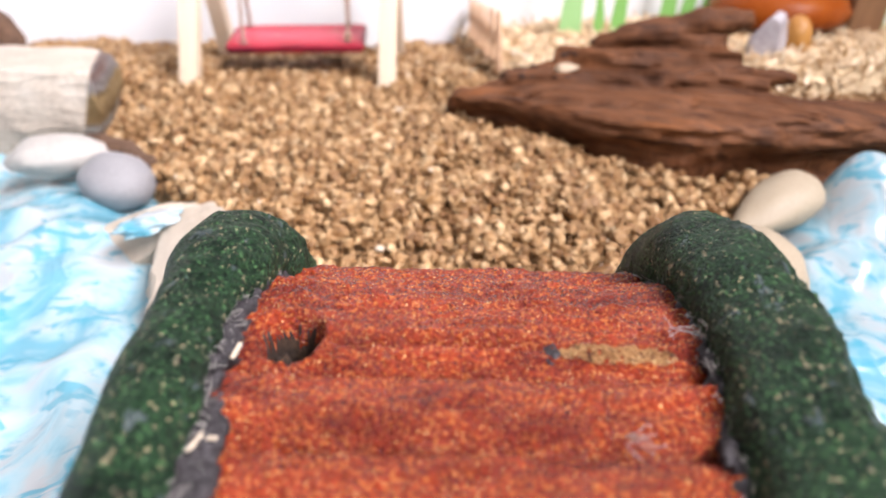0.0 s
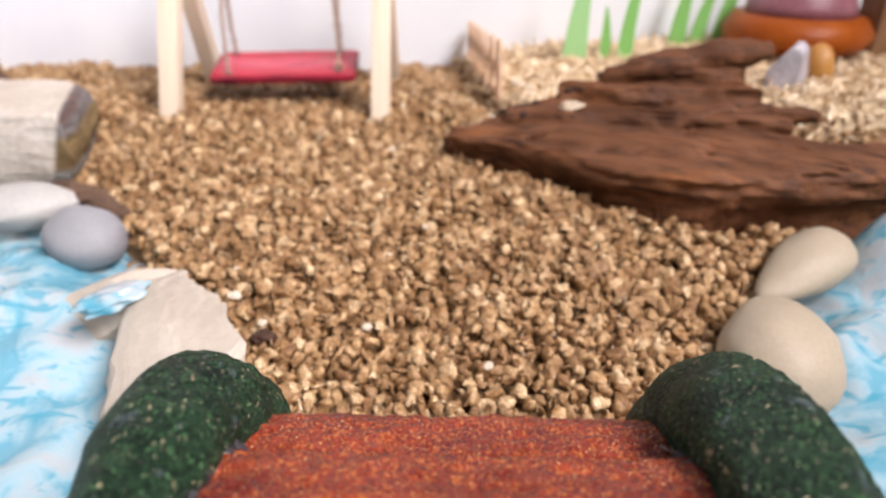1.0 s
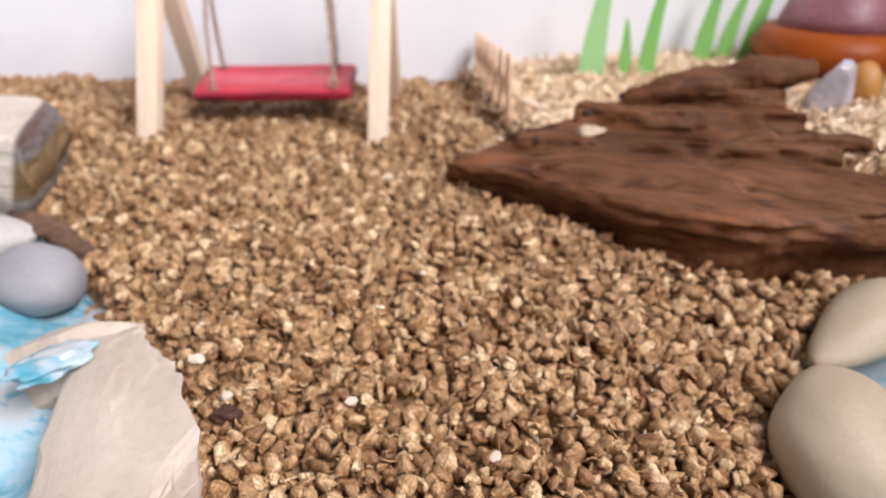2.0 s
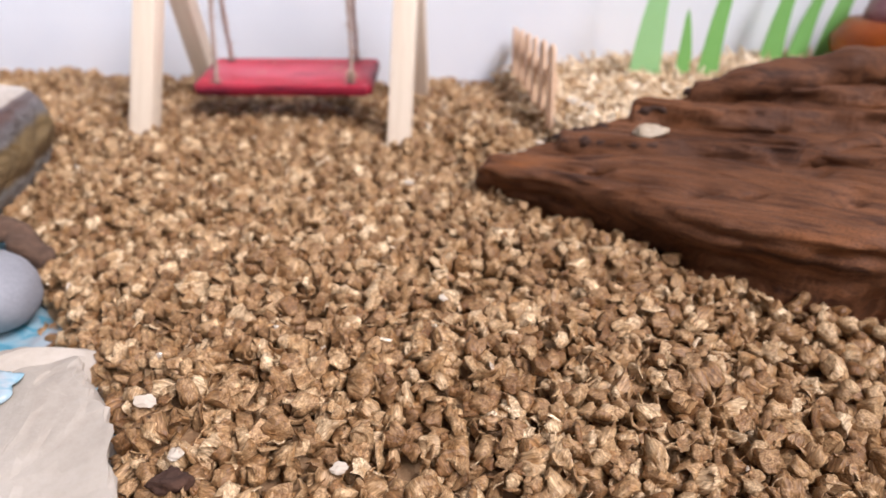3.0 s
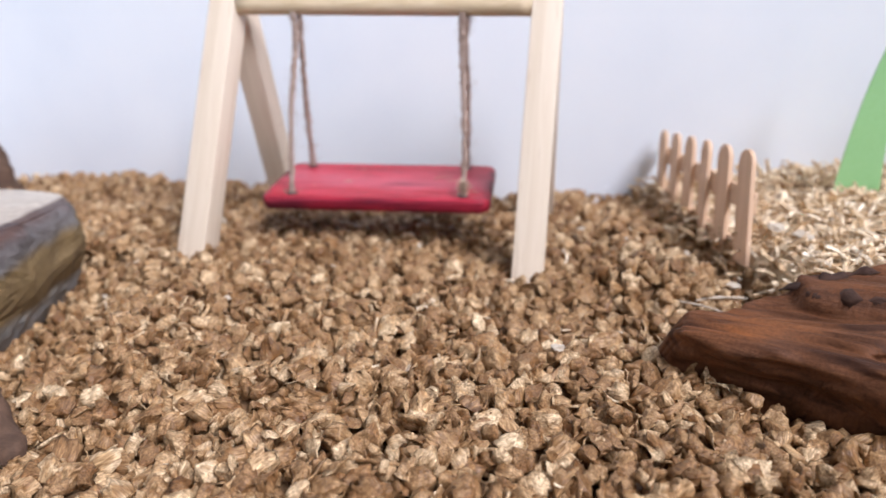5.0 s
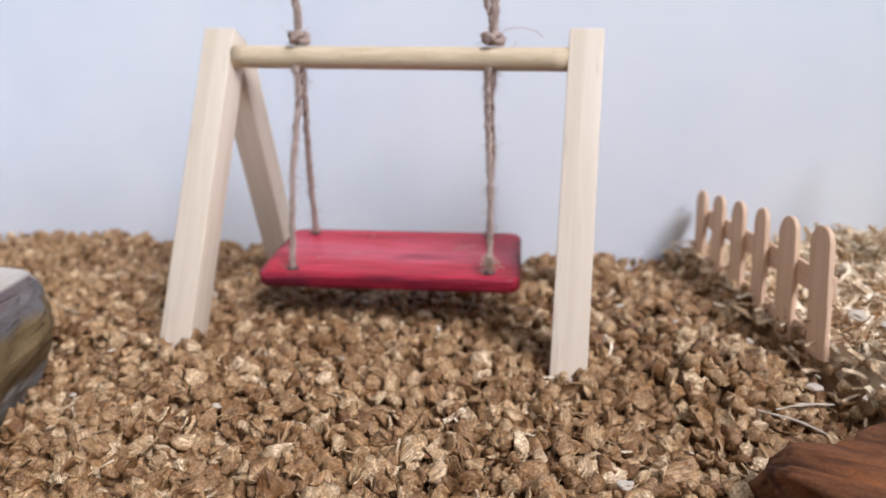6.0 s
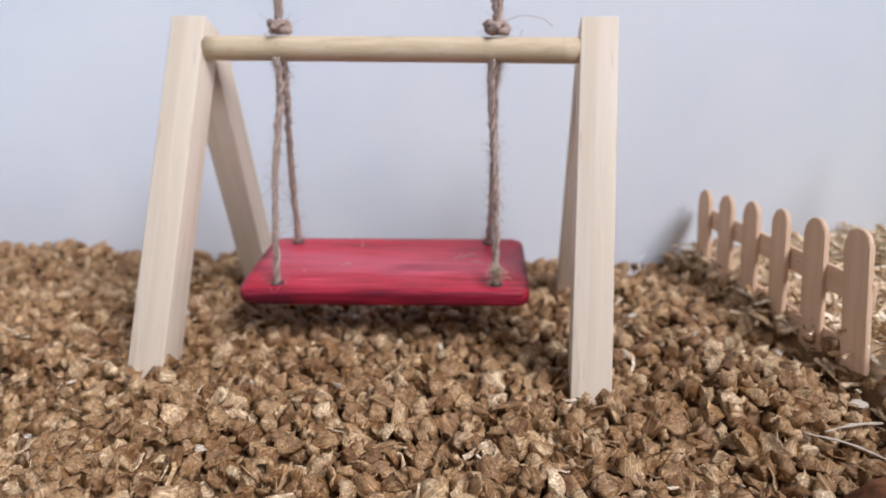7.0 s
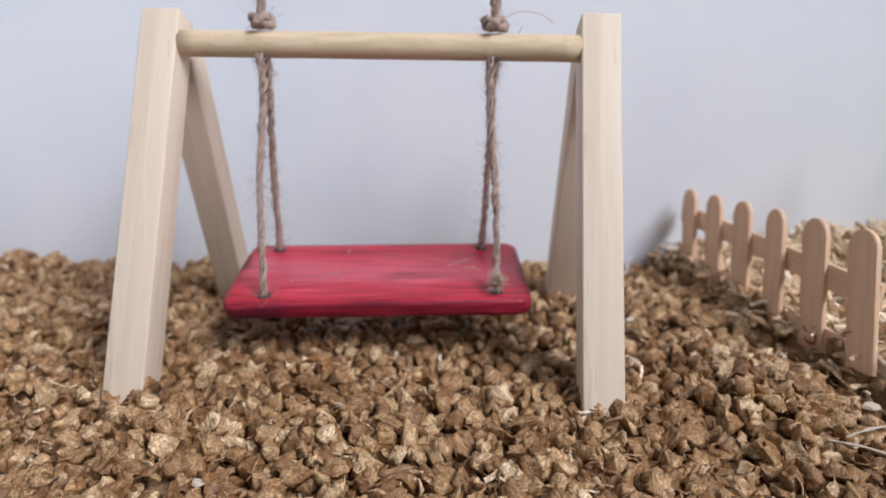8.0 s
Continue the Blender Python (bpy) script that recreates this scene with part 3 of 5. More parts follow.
def pellets():
    rng = np.random.default_rng(4)
    near, far = [chunk(rng, 3) for _ in range(40)], [chunk(rng, 2) for _ in range(30)]
    x, y = jitter(rng, -0.46, 0.33, 0.235, WALL_Y - 0.003, 0.0060)
    x2, y2 = jitter(rng, -0.46, 0.33, 0.235, WALL_Y - 0.003, 0.0070)
    z = bedding_z(x, y) - 0.002 + rng.uniform(-0.001, 0.001, x.size)
    z2 = bedding_z(x2, y2) + rng.uniform(0.0005, 0.0030, x2.size)
    x, y, z = np.r_[x, x2], np.r_[y, y2], np.r_[z, z2]
    inside = np.minimum(x - np.interp(y, EDGE_Y, EDGE_L), np.interp(y, EDGE_Y, EDGE_R) - x)
    keep = (inside > -0.012) & (rng.uniform(0, 1, x.size) > straw_share(x, y) * 1.05) & ~((log_top(x, y) > z + 0.012) & (x > 0.03) & (y > np.interp(x, LOG_X, LOG_FRONT) + 0.013))
    p = np.stack([x, y, z], -1)[keep]
    size = rng.uniform(0.0032, 0.0054, len(p)) * np.where(rng.uniform(0, 1, len(p)) < 0.12, 0.6, 1.0)
    close = (np.abs(p[:, 0] + 0.07) < 0.20) & (p[:, 1] < 0.62) & (p[:, 1] > 0.35)
    scatter("pellet_bedding", near, p[close], size[close], rng, PELLET, "crumbly light brown straw pellets spread as bedding", "pellets", shade=True)
    scatter("pellet_bedding", far, p[~close], size[~close], rng, PELLET, "crumbly light brown straw pellets spread as bedding", "pellets", shade=True)


def strand(rng, long, wide, thick, bend):
    """A bent flat strip of unit proportions along x."""
    n = 5
    t = np.linspace(-0.5, 0.5, n)
    cx, cz, cy = t * long, bend * (t * t - 0.08) * long, rng.uniform(-0.15, 0.15) * np.sin(t * 5) * long
    v = []
    for i in range(n):
        for a, b in ((-1, -1), (1, -1), (1, 1), (-1, 1)):
            v.append((cx[i], cy[i] + a * wide / 2, cz[i] + b * thick / 2))
    f = []
    for i in range(n - 1):
        for k in range(4):
            f.append((i * 4 + k, i * 4 + (k + 1) % 4, (i + 1) * 4 + (k + 1) % 4, (i + 1) * 4 + k))
    f += [(3, 2, 1, 0), (n * 4 - 4, n * 4 - 3, n * 4 - 2, n * 4 - 1)]
    return np.array(v), np.array(f)


def peel(rng):
    """A curled, ragged flake of unit size with a little thickness."""
    nu, nv = 5, 4
    curl, wide, long = rng.uniform(1.0, 3.2), rng.uniform(0.6, 1.1), rng.uniform(0.9, 1.7)
    ph = rng.uniform(0, 30)
    v = []
    for side in (0, 1):
        for i in range(nu):
            for j in range(nv):
                a, b = (i / (nu - 1) - 0.5), (j / (nv - 1) - 0.5)
                g = a * curl
                r = 1.0 / curl * 1.4 - side * 0.13 * (1 - abs(2 * a) ** 4 * 0.7) + 0.14 * math.sin(5 * b + ph + 4 * a)
                edge = 1 + 0.25 * math.sin(7 * a + ph) * abs(2 * b)
                v.append((r * math.sin(g) * 1.1, b * long * edge + 0.15 * a, r * math.cos(g) * wide - 1.0 / curl + 0.2 * b * b))
    f, n = [], nu * nv
    for i in range(nu - 1):
        for j in range(nv - 1):
            q = i * nv + j
            f.append((q, q + 1, q + nv + 1, q + nv))
            f.append((n + q, n + q + nv, n + q + nv + 1, n + q + 1))
    ring = [j for j in range(nv)] + [i * nv + nv - 1 for i in range(1, nu)] + [(nu - 1) * nv + j for j in range(nv - 2, -1, -1)] + [i * nv for i in range(nu - 2, 0, -1)]
    for a, b in zip(ring, ring[1:] + ring[:1]):
        f.append((b, a, n + a, n + b))
    return np.array(v), np.array(f)


STRAWS = [(0.0225, 0.5800, 0.0440, 0.5905, 0.001), (0.0165, 0.5790, 0.0380, 0.5705, 0.0012)]
CHIPS = [(-0.021, 0.668, 0.0042, 20, 35), (0.040, 0.598, 0.0035, 8, 12), (0.026, 0.631, 0.0030, 40, 60), (0.060, 0.622, 0.0055, 12, 30), (0.068, 0.612, 0.0050, 10, -20), (-0.003, 0.424, 0.0030, 25, 70), (0.027, 0.323, 0.0034, 14, 55), (-0.0895, 0.3645, 0.0042, 30, 10), (-0.026, 0.348, 0.0034, 20, 40), (-0.131, 0.391, 0.0034, 10, 80), (-0.0715, 0.3465, 0.0036, 25, 50), (-0.0293, 0.530, 0.0034, 15, 30)]


def loose_bits():
    for x, y, size, tip, turn in CHIPS:
        z = float(bedding_z(np.array([x]), np.array([y]))[0]) + 0.0055
        bm = stone_bm(size * 0.85, size * 0.6, size * 0.36, int(1e4 * abs(x)), 6, 0.25, 3)
        ob = part("wood_chip", bm, CHIP, None, m=pose(x, y, z, tip, tip * 0.5, turn), shade=False)
        tagged(ob, "small pale wood chip lying on the pellets", "wood chip", "wood chips")
    # crumpled white shred by the wall
    z = float(bedding_z(np.array([-0.013]), np.array([0.733]))[0]) + 0.004
    bm = bmesh.new()
    rng = random.Random(21)
    for k in range(2):
        spot, line = Vector((-0.0145 + 0.002 * k, 0.733, z)), []
        for _ in range(6):
            line.append(spot)
            spot = spot + Vector((rng.gauss(0.0006, 0.002), rng.gauss(0, 0.0015), rng.uniform(0.0002, 0.0030)))
        tube_bm(smooth_path(line, 5), lambda t: 0.0007 - 0.0004 * t, 6, bm, rough=0.0006, scale=700)
    tagged(part("shred", bm, WHITE_SHRED, None), "thin crumpled white shred standing on the pellets", "shred")


def straw():
    rng = np.random.default_rng(8)
    kinds = [strand(rng, rng.uniform(0.7, 1.6), rng.uniform(0.09, 0.2), 0.05, rng.uniform(-0.5, 0.5)) for _ in range(24)]
    x, y = jitter(rng, 0.0, 0.42, 0.53, WALL_Y - 0.004, 0.0034)
    keep = rng.uniform(0, 1, x.size) < straw_share(x, y)
    x, y = x[keep], y[keep]
    p = np.stack([x, y, bedding_z(x, y) + rng.uniform(-0.004, 0.003, x.size)], -1)
    scatter("straw_bedding", kinds, p, rng.uniform(0.008, 0.016, len(p)), rng, STRAW, "pale shredded straw heaped behind the little fence", "straw", flat=0.28)
    mat_base = grid_mesh("straw_ground", np.linspace(0.0, 0.5, 120), np.linspace(0.52, WALL_Y, 60), lambda a, b: bedding_z(a, b) - 0.0015 - 0.03 * (1 - smooth(0.3, 0.7, straw_share(a, b))), STRAW_DUST)
    tagged(mat_base, "packed pale straw under the loose strands", "ground", kind="structure")
    # stray strands and white chips on the pellets
    n = 170
    x, y = rng.uniform(-0.3, 0.12, n), rng.uniform(0.29, 0.75, n)
    p = np.stack([x, y, bedding_z(x, y) + 0.0035], -1)
    scatter("straw_litter", kinds, p, rng.uniform(0.003, 0.009, n), rng, STRAW, "thin straw fibres lying loose on the pellets", "straw", flat=0.35)
    curls = [peel(rng) for _ in range(26)]
    x, y = jitter(rng, -0.42, 0.12, 0.25, WALL_Y - 0.004, 0.0064)
    keep = (rng.uniform(0, 1, x.size) > straw_share(x, y)) & (np.minimum(x - np.interp(y, EDGE_Y, EDGE_L), np.interp(y, EDGE_Y, EDGE_R) - x) > 0)
    keep &= ~((log_top(x, y) > bedding_z(x, y) + 0.012) & (x > 0.03))
    x, y = x[keep], y[keep]
    p = np.stack([x, y, bedding_z(x, y) + rng.uniform(0.0, 0.0042, x.size)], -1)
    scatter("bedding_flakes", curls, p, rng.uniform(0.0026, 0.0050, len(p)), rng, PELLET, "curled fibrous flakes broken off the straw pellets", "flakes", shade=True)
    # two long pale straws near the fence's front
    for ax, ay, bx, by, lift in STRAWS:
        za, zb = (float(bedding_z(np.array([q[0]]), np.array([q[1]]))[0]) + 0.0055 for q in ((ax, ay), (bx, by)))
        mid_pt = Vector(((ax + bx) / 2, (ay + by) / 2, (za + zb) / 2 + lift))
        bm = tube_bm(smooth_path([(ax, ay, za), mid_pt, (bx, by, zb)], 8), lambda t: 0.0005 - 0.0002 * abs(2 * t - 1), 8, rough=0.0004, scale=300)
        tagged(part("long_straw", bm, CHIP, None), "long pale straw lying on the pellets", "straw", "long straws")
    hairs = [strand(rng, 1.0, rng.uniform(0.05, 0.10), 0.045, rng.uniform(-0.9, 0.9)) for _ in range(24)]
    x, y = jitter(rng, -0.33, 0.10, 0.27, WALL_Y - 0.006, 0.0098)
    keep = (rng.uniform(0, 1, x.size) > straw_share(x, y)) & (np.minimum(x - np.interp(y, EDGE_Y, EDGE_L), np.interp(y, EDGE_Y, EDGE_R) - x) > 0.004)
    keep &= ~((log_top(x, y) > bedding_z(x, y) + 0.008) & (x > 0.0))
    x, y = x[keep], y[keep]
    p = np.stack([x, y, bedding_z(x, y) + rng.uniform(0.0015, 0.0048, x.size)], -1)
    scatter("bedding_fibres", hairs, p, rng.uniform(0.0025, 0.0058, len(p)), rng, FIBRE, "thin loose straw fibres between the pellets", "fibres", flat=0.7)
    flakes = [(v * np.array([1, 0.8, 0.28]), f) for v, f in (chunk(rng, 2) for _ in range(8))]
    n = 50
    x, y = rng.uniform(-0.3, 0.12, n), rng.uniform(0.29, 0.75, n)
    p = np.stack([x, y, bedding_z(x, y) + 0.004], -1)
    scatter("white_wood_flakes", flakes, p, rng.uniform(0.0016, 0.0034, n), rng, CHIP, "small white wood flakes lying on the pellets", "wood flakes")


# ---------------------------------------------------------------- driftwood
LOG_X = np.array([0.004, 0.012, 0.039, 0.076, 0.103, 0.129, 0.159, 0.214, 0.30, 0.42])
LOG_FRONT = np.array([0.512, 0.508, 0.498, 0.466, 0.445, 0.433, 0.428, 0.431, 0.440, 0.450])
LOG_BACK_X = np.array([0.004, 0.020, 0.045, 0.075, 0.115, 0.165, 0.190, 0.202, 0.216, 0.26, 0.42])
LOG_BACK = np.array([0.530, 0.537, 0.545, 0.553, 0.562, 0.568, 0.566, 0.550, 0.486, 0.482, 0.482])
# stacked layers of the wood: front edge in plan from left to right, and how far each stands up
LAYERS = [([0.043, 0.070, 0.100, 0.160, 0.215], [0.537, 0.528, 0.520, 0.507, 0.500], 0.0055), ([0.081, 0.104, 0.130, 0.165, 0.210], [0.547, 0.543, 0.540, 0.536, 0.530], 0.0085), ([0.108, 0.130, 0.160, 0.200], [0.560, 0.557, 0.552, 0.549], 0.0080)]


def log_top(x, y):
    """Height of the driftwood's upper side: a weathered wedge in stacked layers."""
    wob = 0.003 * fbm(x, y * 0.3, 26, 3, 2.0)
    f = np.interp(x, LOG_X, LOG_FRONT) + wob
    back = np.interp(x + 0.008 * fbm(y * 0.6, x * 0.2, 60, 2, 6.0), LOG_BACK_X, LOG_BACK) + wob
    u = y - f
    z = np.interp(x, [0.004, 0.012, 0.04, 0.08, 0.2, 0.42], [0.0155, 0.0175, 0.020, 0.0235, 0.027, 0.025]) + 0.06 * np.clip(u - 0.012, 0, 0.1)
    xg, yg = 0.92 * x - 0.39 * y, 0.39 * x + 0.92 * y
    ragged = 0.0040 * fbm(xg * 0.35, yg, 70, 3, 12.0)
    for xs, ys, rise in LAYERS:
        edge = y - np.interp(x, xs, ys) - ragged
        z = z + rise * smooth(-0.0008, 0.0018, edge) * smooth(xs[0], xs[0] + 0.004, x + ragged) - 0.0030 * np.exp(-((edge + 0.0022) / 0.0016) ** 2) * smooth(xs[0], xs[0] + 0.012, x)
    # long wavering grain, finer towards the front edge
    z = z + smooth(0.002, 0.018, u) * (0.0026 * fbm(xg * 0.14, yg * 1.6, 120, 3, 4.0) + 0.0012 * fbm(xg * 0.10, yg * 2.2, 260, 2, 7.0)) + 0.0035 * fbm(xg * 0.3, yg, 40, 2, 9.0)
    for px, py, pr in ((0.098, 0.482, 0.007), (0.120, 0.478, 0.006), (0.155, 0.470, 0.006), (0.150, 0.500, 0.009), (0.168, 0.520, 0.009), (0.062, 0.508, 0.005)):
        z = z - 0.007 * np.exp(-((x - px) / pr) ** 2 - ((y - py) / (pr * 0.6)) ** 2)
    blunt = np.sqrt(np.clip(1 - (1 - np.clip((x - 0.003 - 0.004 * fbm(y, x, 90, 2, 1.0)) / 0.007, 0, 1)) ** 2, 0, 1))
    z = -0.03 + (z + 0.03) * np.sqrt(np.clip(1 - (1 - np.clip((u + 0.001) / 0.016, 0, 1)) ** 2, 0, 1)) * blunt
    behind = smooth(0.0, 0.010, y - back)
    return z * (1 - behind) - 0.03 * behind


def driftwood():
    thing = base("driftwood", (0.15, 0.53, -0.01), "dark reddish brown weathered driftwood slab lying on the bedding", "driftwood")
    xs, ys = np.linspace(0.0, 0.42, 420), np.linspace(0.414, 0.60, 330)
    X, Y = np.meshgrid(xs, ys)
    Z = log_top(X, Y)
    # the front face leans in under its upper edge
    under = smooth(0.018, -0.006, Z) * smooth(0.024, 0.014, Y - np.interp(X, LOG_X, LOG_FRONT))
    Y = Y + 0.015 * under - 0.006 * fbm(X * 0.22, Z, 190, 3, 3.0) - 0.004 * fbm(X * 0.6, Z, 60, 2, 1.0)
    v = np.stack([X - 0.15, Y - 0.53, Z + 0.01], -1).reshape(-1, 3)
    nx, ny = len(xs), len(ys)
    i = (np.arange(ny - 1)[:, None] * nx + np.arange(nx - 1)[None]).reshape(-1)
    ob = array_mesh("body", v, np.stack([i, i + 1, i + nx + 1, i + nx], -1), DRIFT)
    ob.parent = thing
    # dark ragged bark left along the layers' ends and edges
    for line, rad in (([(0.040, 0.541, 0.026), (0.050, 0.542, 0.030), (0.062, 0.545, 0.0315), (0.078, 0.549, 0.033)], 0.0017), ([(0.079, 0.549, 0.034), (0.088, 0.549, 0.041), (0.100, 0.548, 0.042), (0.114, 0.545, 0.043)], 0.0022),
                      ([(0.046, 0.535, 0.0275), (0.066, 0.529, 0.029), (0.090, 0.522, 0.0305)], 0.0016), ([(0.106, 0.561, 0.046), (0.120, 0.561, 0.053), (0.140, 0.557, 0.054)], 0.0028)):
        bm = tube_bm([p - Vector((0.15, 0.53, -0.01)) for p in smooth_path(line, 10)], lambda t: rad * (0.95 - 0.75 * abs(2 * t - 1)), 14, rough=0.0030, scale=210)
        for v in bm.verts:
            v.co.z -= 0.0012
        part("bark_ledge", bm, OLD_BARK, thing, "dark rough ledge of old bark")
    # upper plate and spur that stand off the slab
    for name, line, rad in (("upper_plate", [(0.112, 0.560, 0.043), (0.135, 0.560, 0.050), (0.170, 0.563, 0.056), (0.200, 0.565, 0.061), (0.224, 0.566, 0.064)], 0.0105),
                            ("spur", [(0.150, 0.512, 0.030), (0.180, 0.517, 0.034), (0.215, 0.522, 0.034), (0.246, 0.527, 0.030)], 0.0060)):
        bm = tube_bm([p - Vector((0.15, 0.53, -0.01)) for p in smooth_path(line, 14)], lambda t: rad * (0.45 + 0.55 * min(1, 4 * t, 3 * (1.08 - t))), 24, rough=0.0030, scale=70)
        for v in bm.verts:
            v.co += Vector((0, 1, 1)) * (0.0016 * noise.noise((v.co.x * 60, v.co.y * 240, v.co.z * 240)) + 0.0007 * noise.noise((v.co.x * 160, v.co.y * 700, v.co.z * 700)))
        part(name, bm, DRIFT, thing)
    peb = part("pebble", stone_bm(0.0088, 0.0060, 0.0036, 5, 4, 0.2, 4), BUFF, None, m=Matrix.Translation((0.088, 0.531, 0.0345)) @ pose(0, 0, 0, 0, -8, 12))
    tagged(peb, "small cream pebble lying on the driftwood", "pebble")


# ---------------------------------------------------------------- swing
def swing():
    o = Vector((-0.127, 0.655, 0.0))
    thing = base("toy_swing", o, "handmade pale pine toy swing with a red seat on jute ropes", "toy swing")
    lean = math.degrees(math.atan2(0.055, 0.127))
    w = 0.0140
    for x0 in (-0.2145, -0.0520):
        xc = x0 + w / 2
        # front leg, its front face from the foot to the top
        foot, top = Vector((xc, 0.600, 0.003)), Vector((xc, 0.655, 0.130))
        d = (top - foot).normalized()
        back = Vector((0, d.z, -d.y))
        length = (top - foot).length + 0.014
        mid = foot - d * 0.014 + d * length / 2 + back * w / 2
        part("front_leg", box_bm(w, w, length, 0.0005), PINE, thing, m=Matrix.Translation(mid - o) @ pose(0, 0, 0, -lean))
        foot, top = Vector((xc, 0.704, 0.010)), Vector((xc, 0.6625, 0.112))
        d = (top - foot).normalized()
        back = Vector((0, d.z, -d.y))
        length = (top - foot).length + 0.024
        mid = foot - d * 0.024 + d * length / 2 + back * w / 2
        part("back_leg", box_bm(w * 0.98, w, length, 0.0005), PINE, thing, m=Matrix.Translation(mid - o) @ pose(0, 0, 0, math.degrees(math.atan2(0.0415, 0.102))))
    # cross bar
    bm = tube_bm([Vector((0, 0, z)) for z in np.linspace(-0.0745, 0.0745, 24)], 0.0049, 24, rough=0.00012, scale=90)
    part("crossbar", bm, DOWEL, thing, "yellowish round dowel", m=Matrix.Translation(Vector((-0.1262, 0.6548, 0.1175)) - o) @ pose(0, 0, 0, 0, 90, 0))
    # seat
    bm = bmesh.new()
    hx, hy, r = 0.0580, 0.0285, 0.0062
    rings = []
    for inset, z in ((0.005, 0.0), (0.0022, 0.0), (0.0010, -0.0003), (0.0003, -0.0010), (0.0, -0.0022), (0.0, -0.0040), (0.0001, -0.0054), (0.0006, -0.0065), (0.0020, -0.0072), (0.005, -0.0072)):
        ring = []
        for cx, cy, a0 in ((hx - r, hy - r, 0), (-hx + r, hy - r, 90), (-hx + r, -hy + r, 180), (hx - r, -hy + r, 270)):
            for k in range(8):
                a = radians(a0 + k * 90 / 7)
                p = Vector((cx + (r - inset) * math.cos(a), cy + (r - inset) * math.sin(a), z))
                ring.append(bm.verts.new(p + Vector((1, 1, 0.5)) * 0.0004 * noise.noise(p * 150)))
        rings.append(ring)
    for r0, r1 in zip(rings, rings[1:]):
        for i in range(len(r0)):
            j = (i + 1) % len(r0)
            bm.faces.new((r0[j], r0[i], r1[i], r1[j]))
    bm.faces.new(rings[0])
    bm.faces.new(rings[-1][::-1])
    seat_pose = pose(-0.1262, 0.6565, 0.0305, 8.0, -1.0, 4.0)
    seat = part("seat", bm, RED, thing, "red-stained board worn dark at the edges", m=Matrix.Translation(-o) @ seat_pose)
    holes = [(-0.0425, -0.0225), (0.0445, -0.0215), (-0.0450, 0.0215), (0.0425, 0.0215)]
    rng = random.Random(3)
    for k, (hx0, hy0) in enumerate(holes):
        # thin dark disc on the uncut board paints the hole's shade
        bm = tube_bm([Vector((0, 0, z)) for z in (-0.0005, 0.0003)], 0.0026, 14)
        part("hole", bm, GRIME_SHADE, seat, "dark disc painting the shade inside a drilled hole", m=Matrix.Translation((hx0, hy0, 0.0)))
    # ropes: two strands on each side from the bar to the front and the back hole
    for k, (hx0, hy0) in enumerate(holes):
        left = hx0 < 0
        bar_x = -0.1690 if left else -0.0838
        end = seat_pose @ Vector((hx0, hy0, 0.0))
        front = hy0 < 0
        begin = Vector((bar_x + (-0.0012 if front else 0.0012), 0.6525 + (-0.0012 if front else 0.0012), 0.1140))
        mid1 = begin.lerp(end, 0.18) + Vector((0.0005 if left else -0.0005, (0.0022 if front else -0.0022), 0))
        mid2 = begin.lerp(end, 0.55) + Vector((rng.uniform(-0.0015, 0.0015), rng.uniform(-0.001, 0.001), 0))
        rope(thing, o, smooth_path([begin, mid1, mid2, end + Vector((0, 0, 0.0015)), end - Vector((0, 0, 0.002))], 14), rng, 0.00135)
    # frayed tuft at one hole and stray fibres on the board
    bm = bmesh.new()
    for k in range(150):
        p = Vector((0.0445, -0.0222, 0.001 + 0.005 * rng.random()))
        d = Vector((rng.gauss(0, 1), rng.gauss(0, 1), rng.uniform(0.0, 1.5))).normalized() * rng.uniform(0.002, 0.0058)
        tube_bm([p, p + d * 0.6 + Vector((0, 0, 0.0008)), p + d], 0.00013, 3, bm, cap=False)
    for x0, y0, turn, long in ((0.030, 0.004, 0.7, 0.008), (0.034, 0.001, -0.4, 0.007), (0.027, 0.002, 1.0, 0.006), (-0.020, -0.004, 0.2, 0.004), (-0.015, 0.016, 1.6, 0.005), (0.048, -0.014, -0.9, 0.005), (-0.034, -0.012, 2.0, 0.003)):
        d = Vector((math.cos(turn), math.sin(turn), 0)) * long
        p = Vector((x0, y0, 0.0002))
        tube_bm([p, p + d * 0.5 + Vector((0.0005, -0.0006, 0.0006)), p + d], 0.00016, 4, bm, cap=False)
    tagged(part("fuzz", bm, FRAY, seat, "frayed jute fibres"), kind="stuff")
    for bar_x in (-0.1695, -0.0835):
        knot(thing, o, Vector((bar_x, 0.6535, 0.1258)), rng)


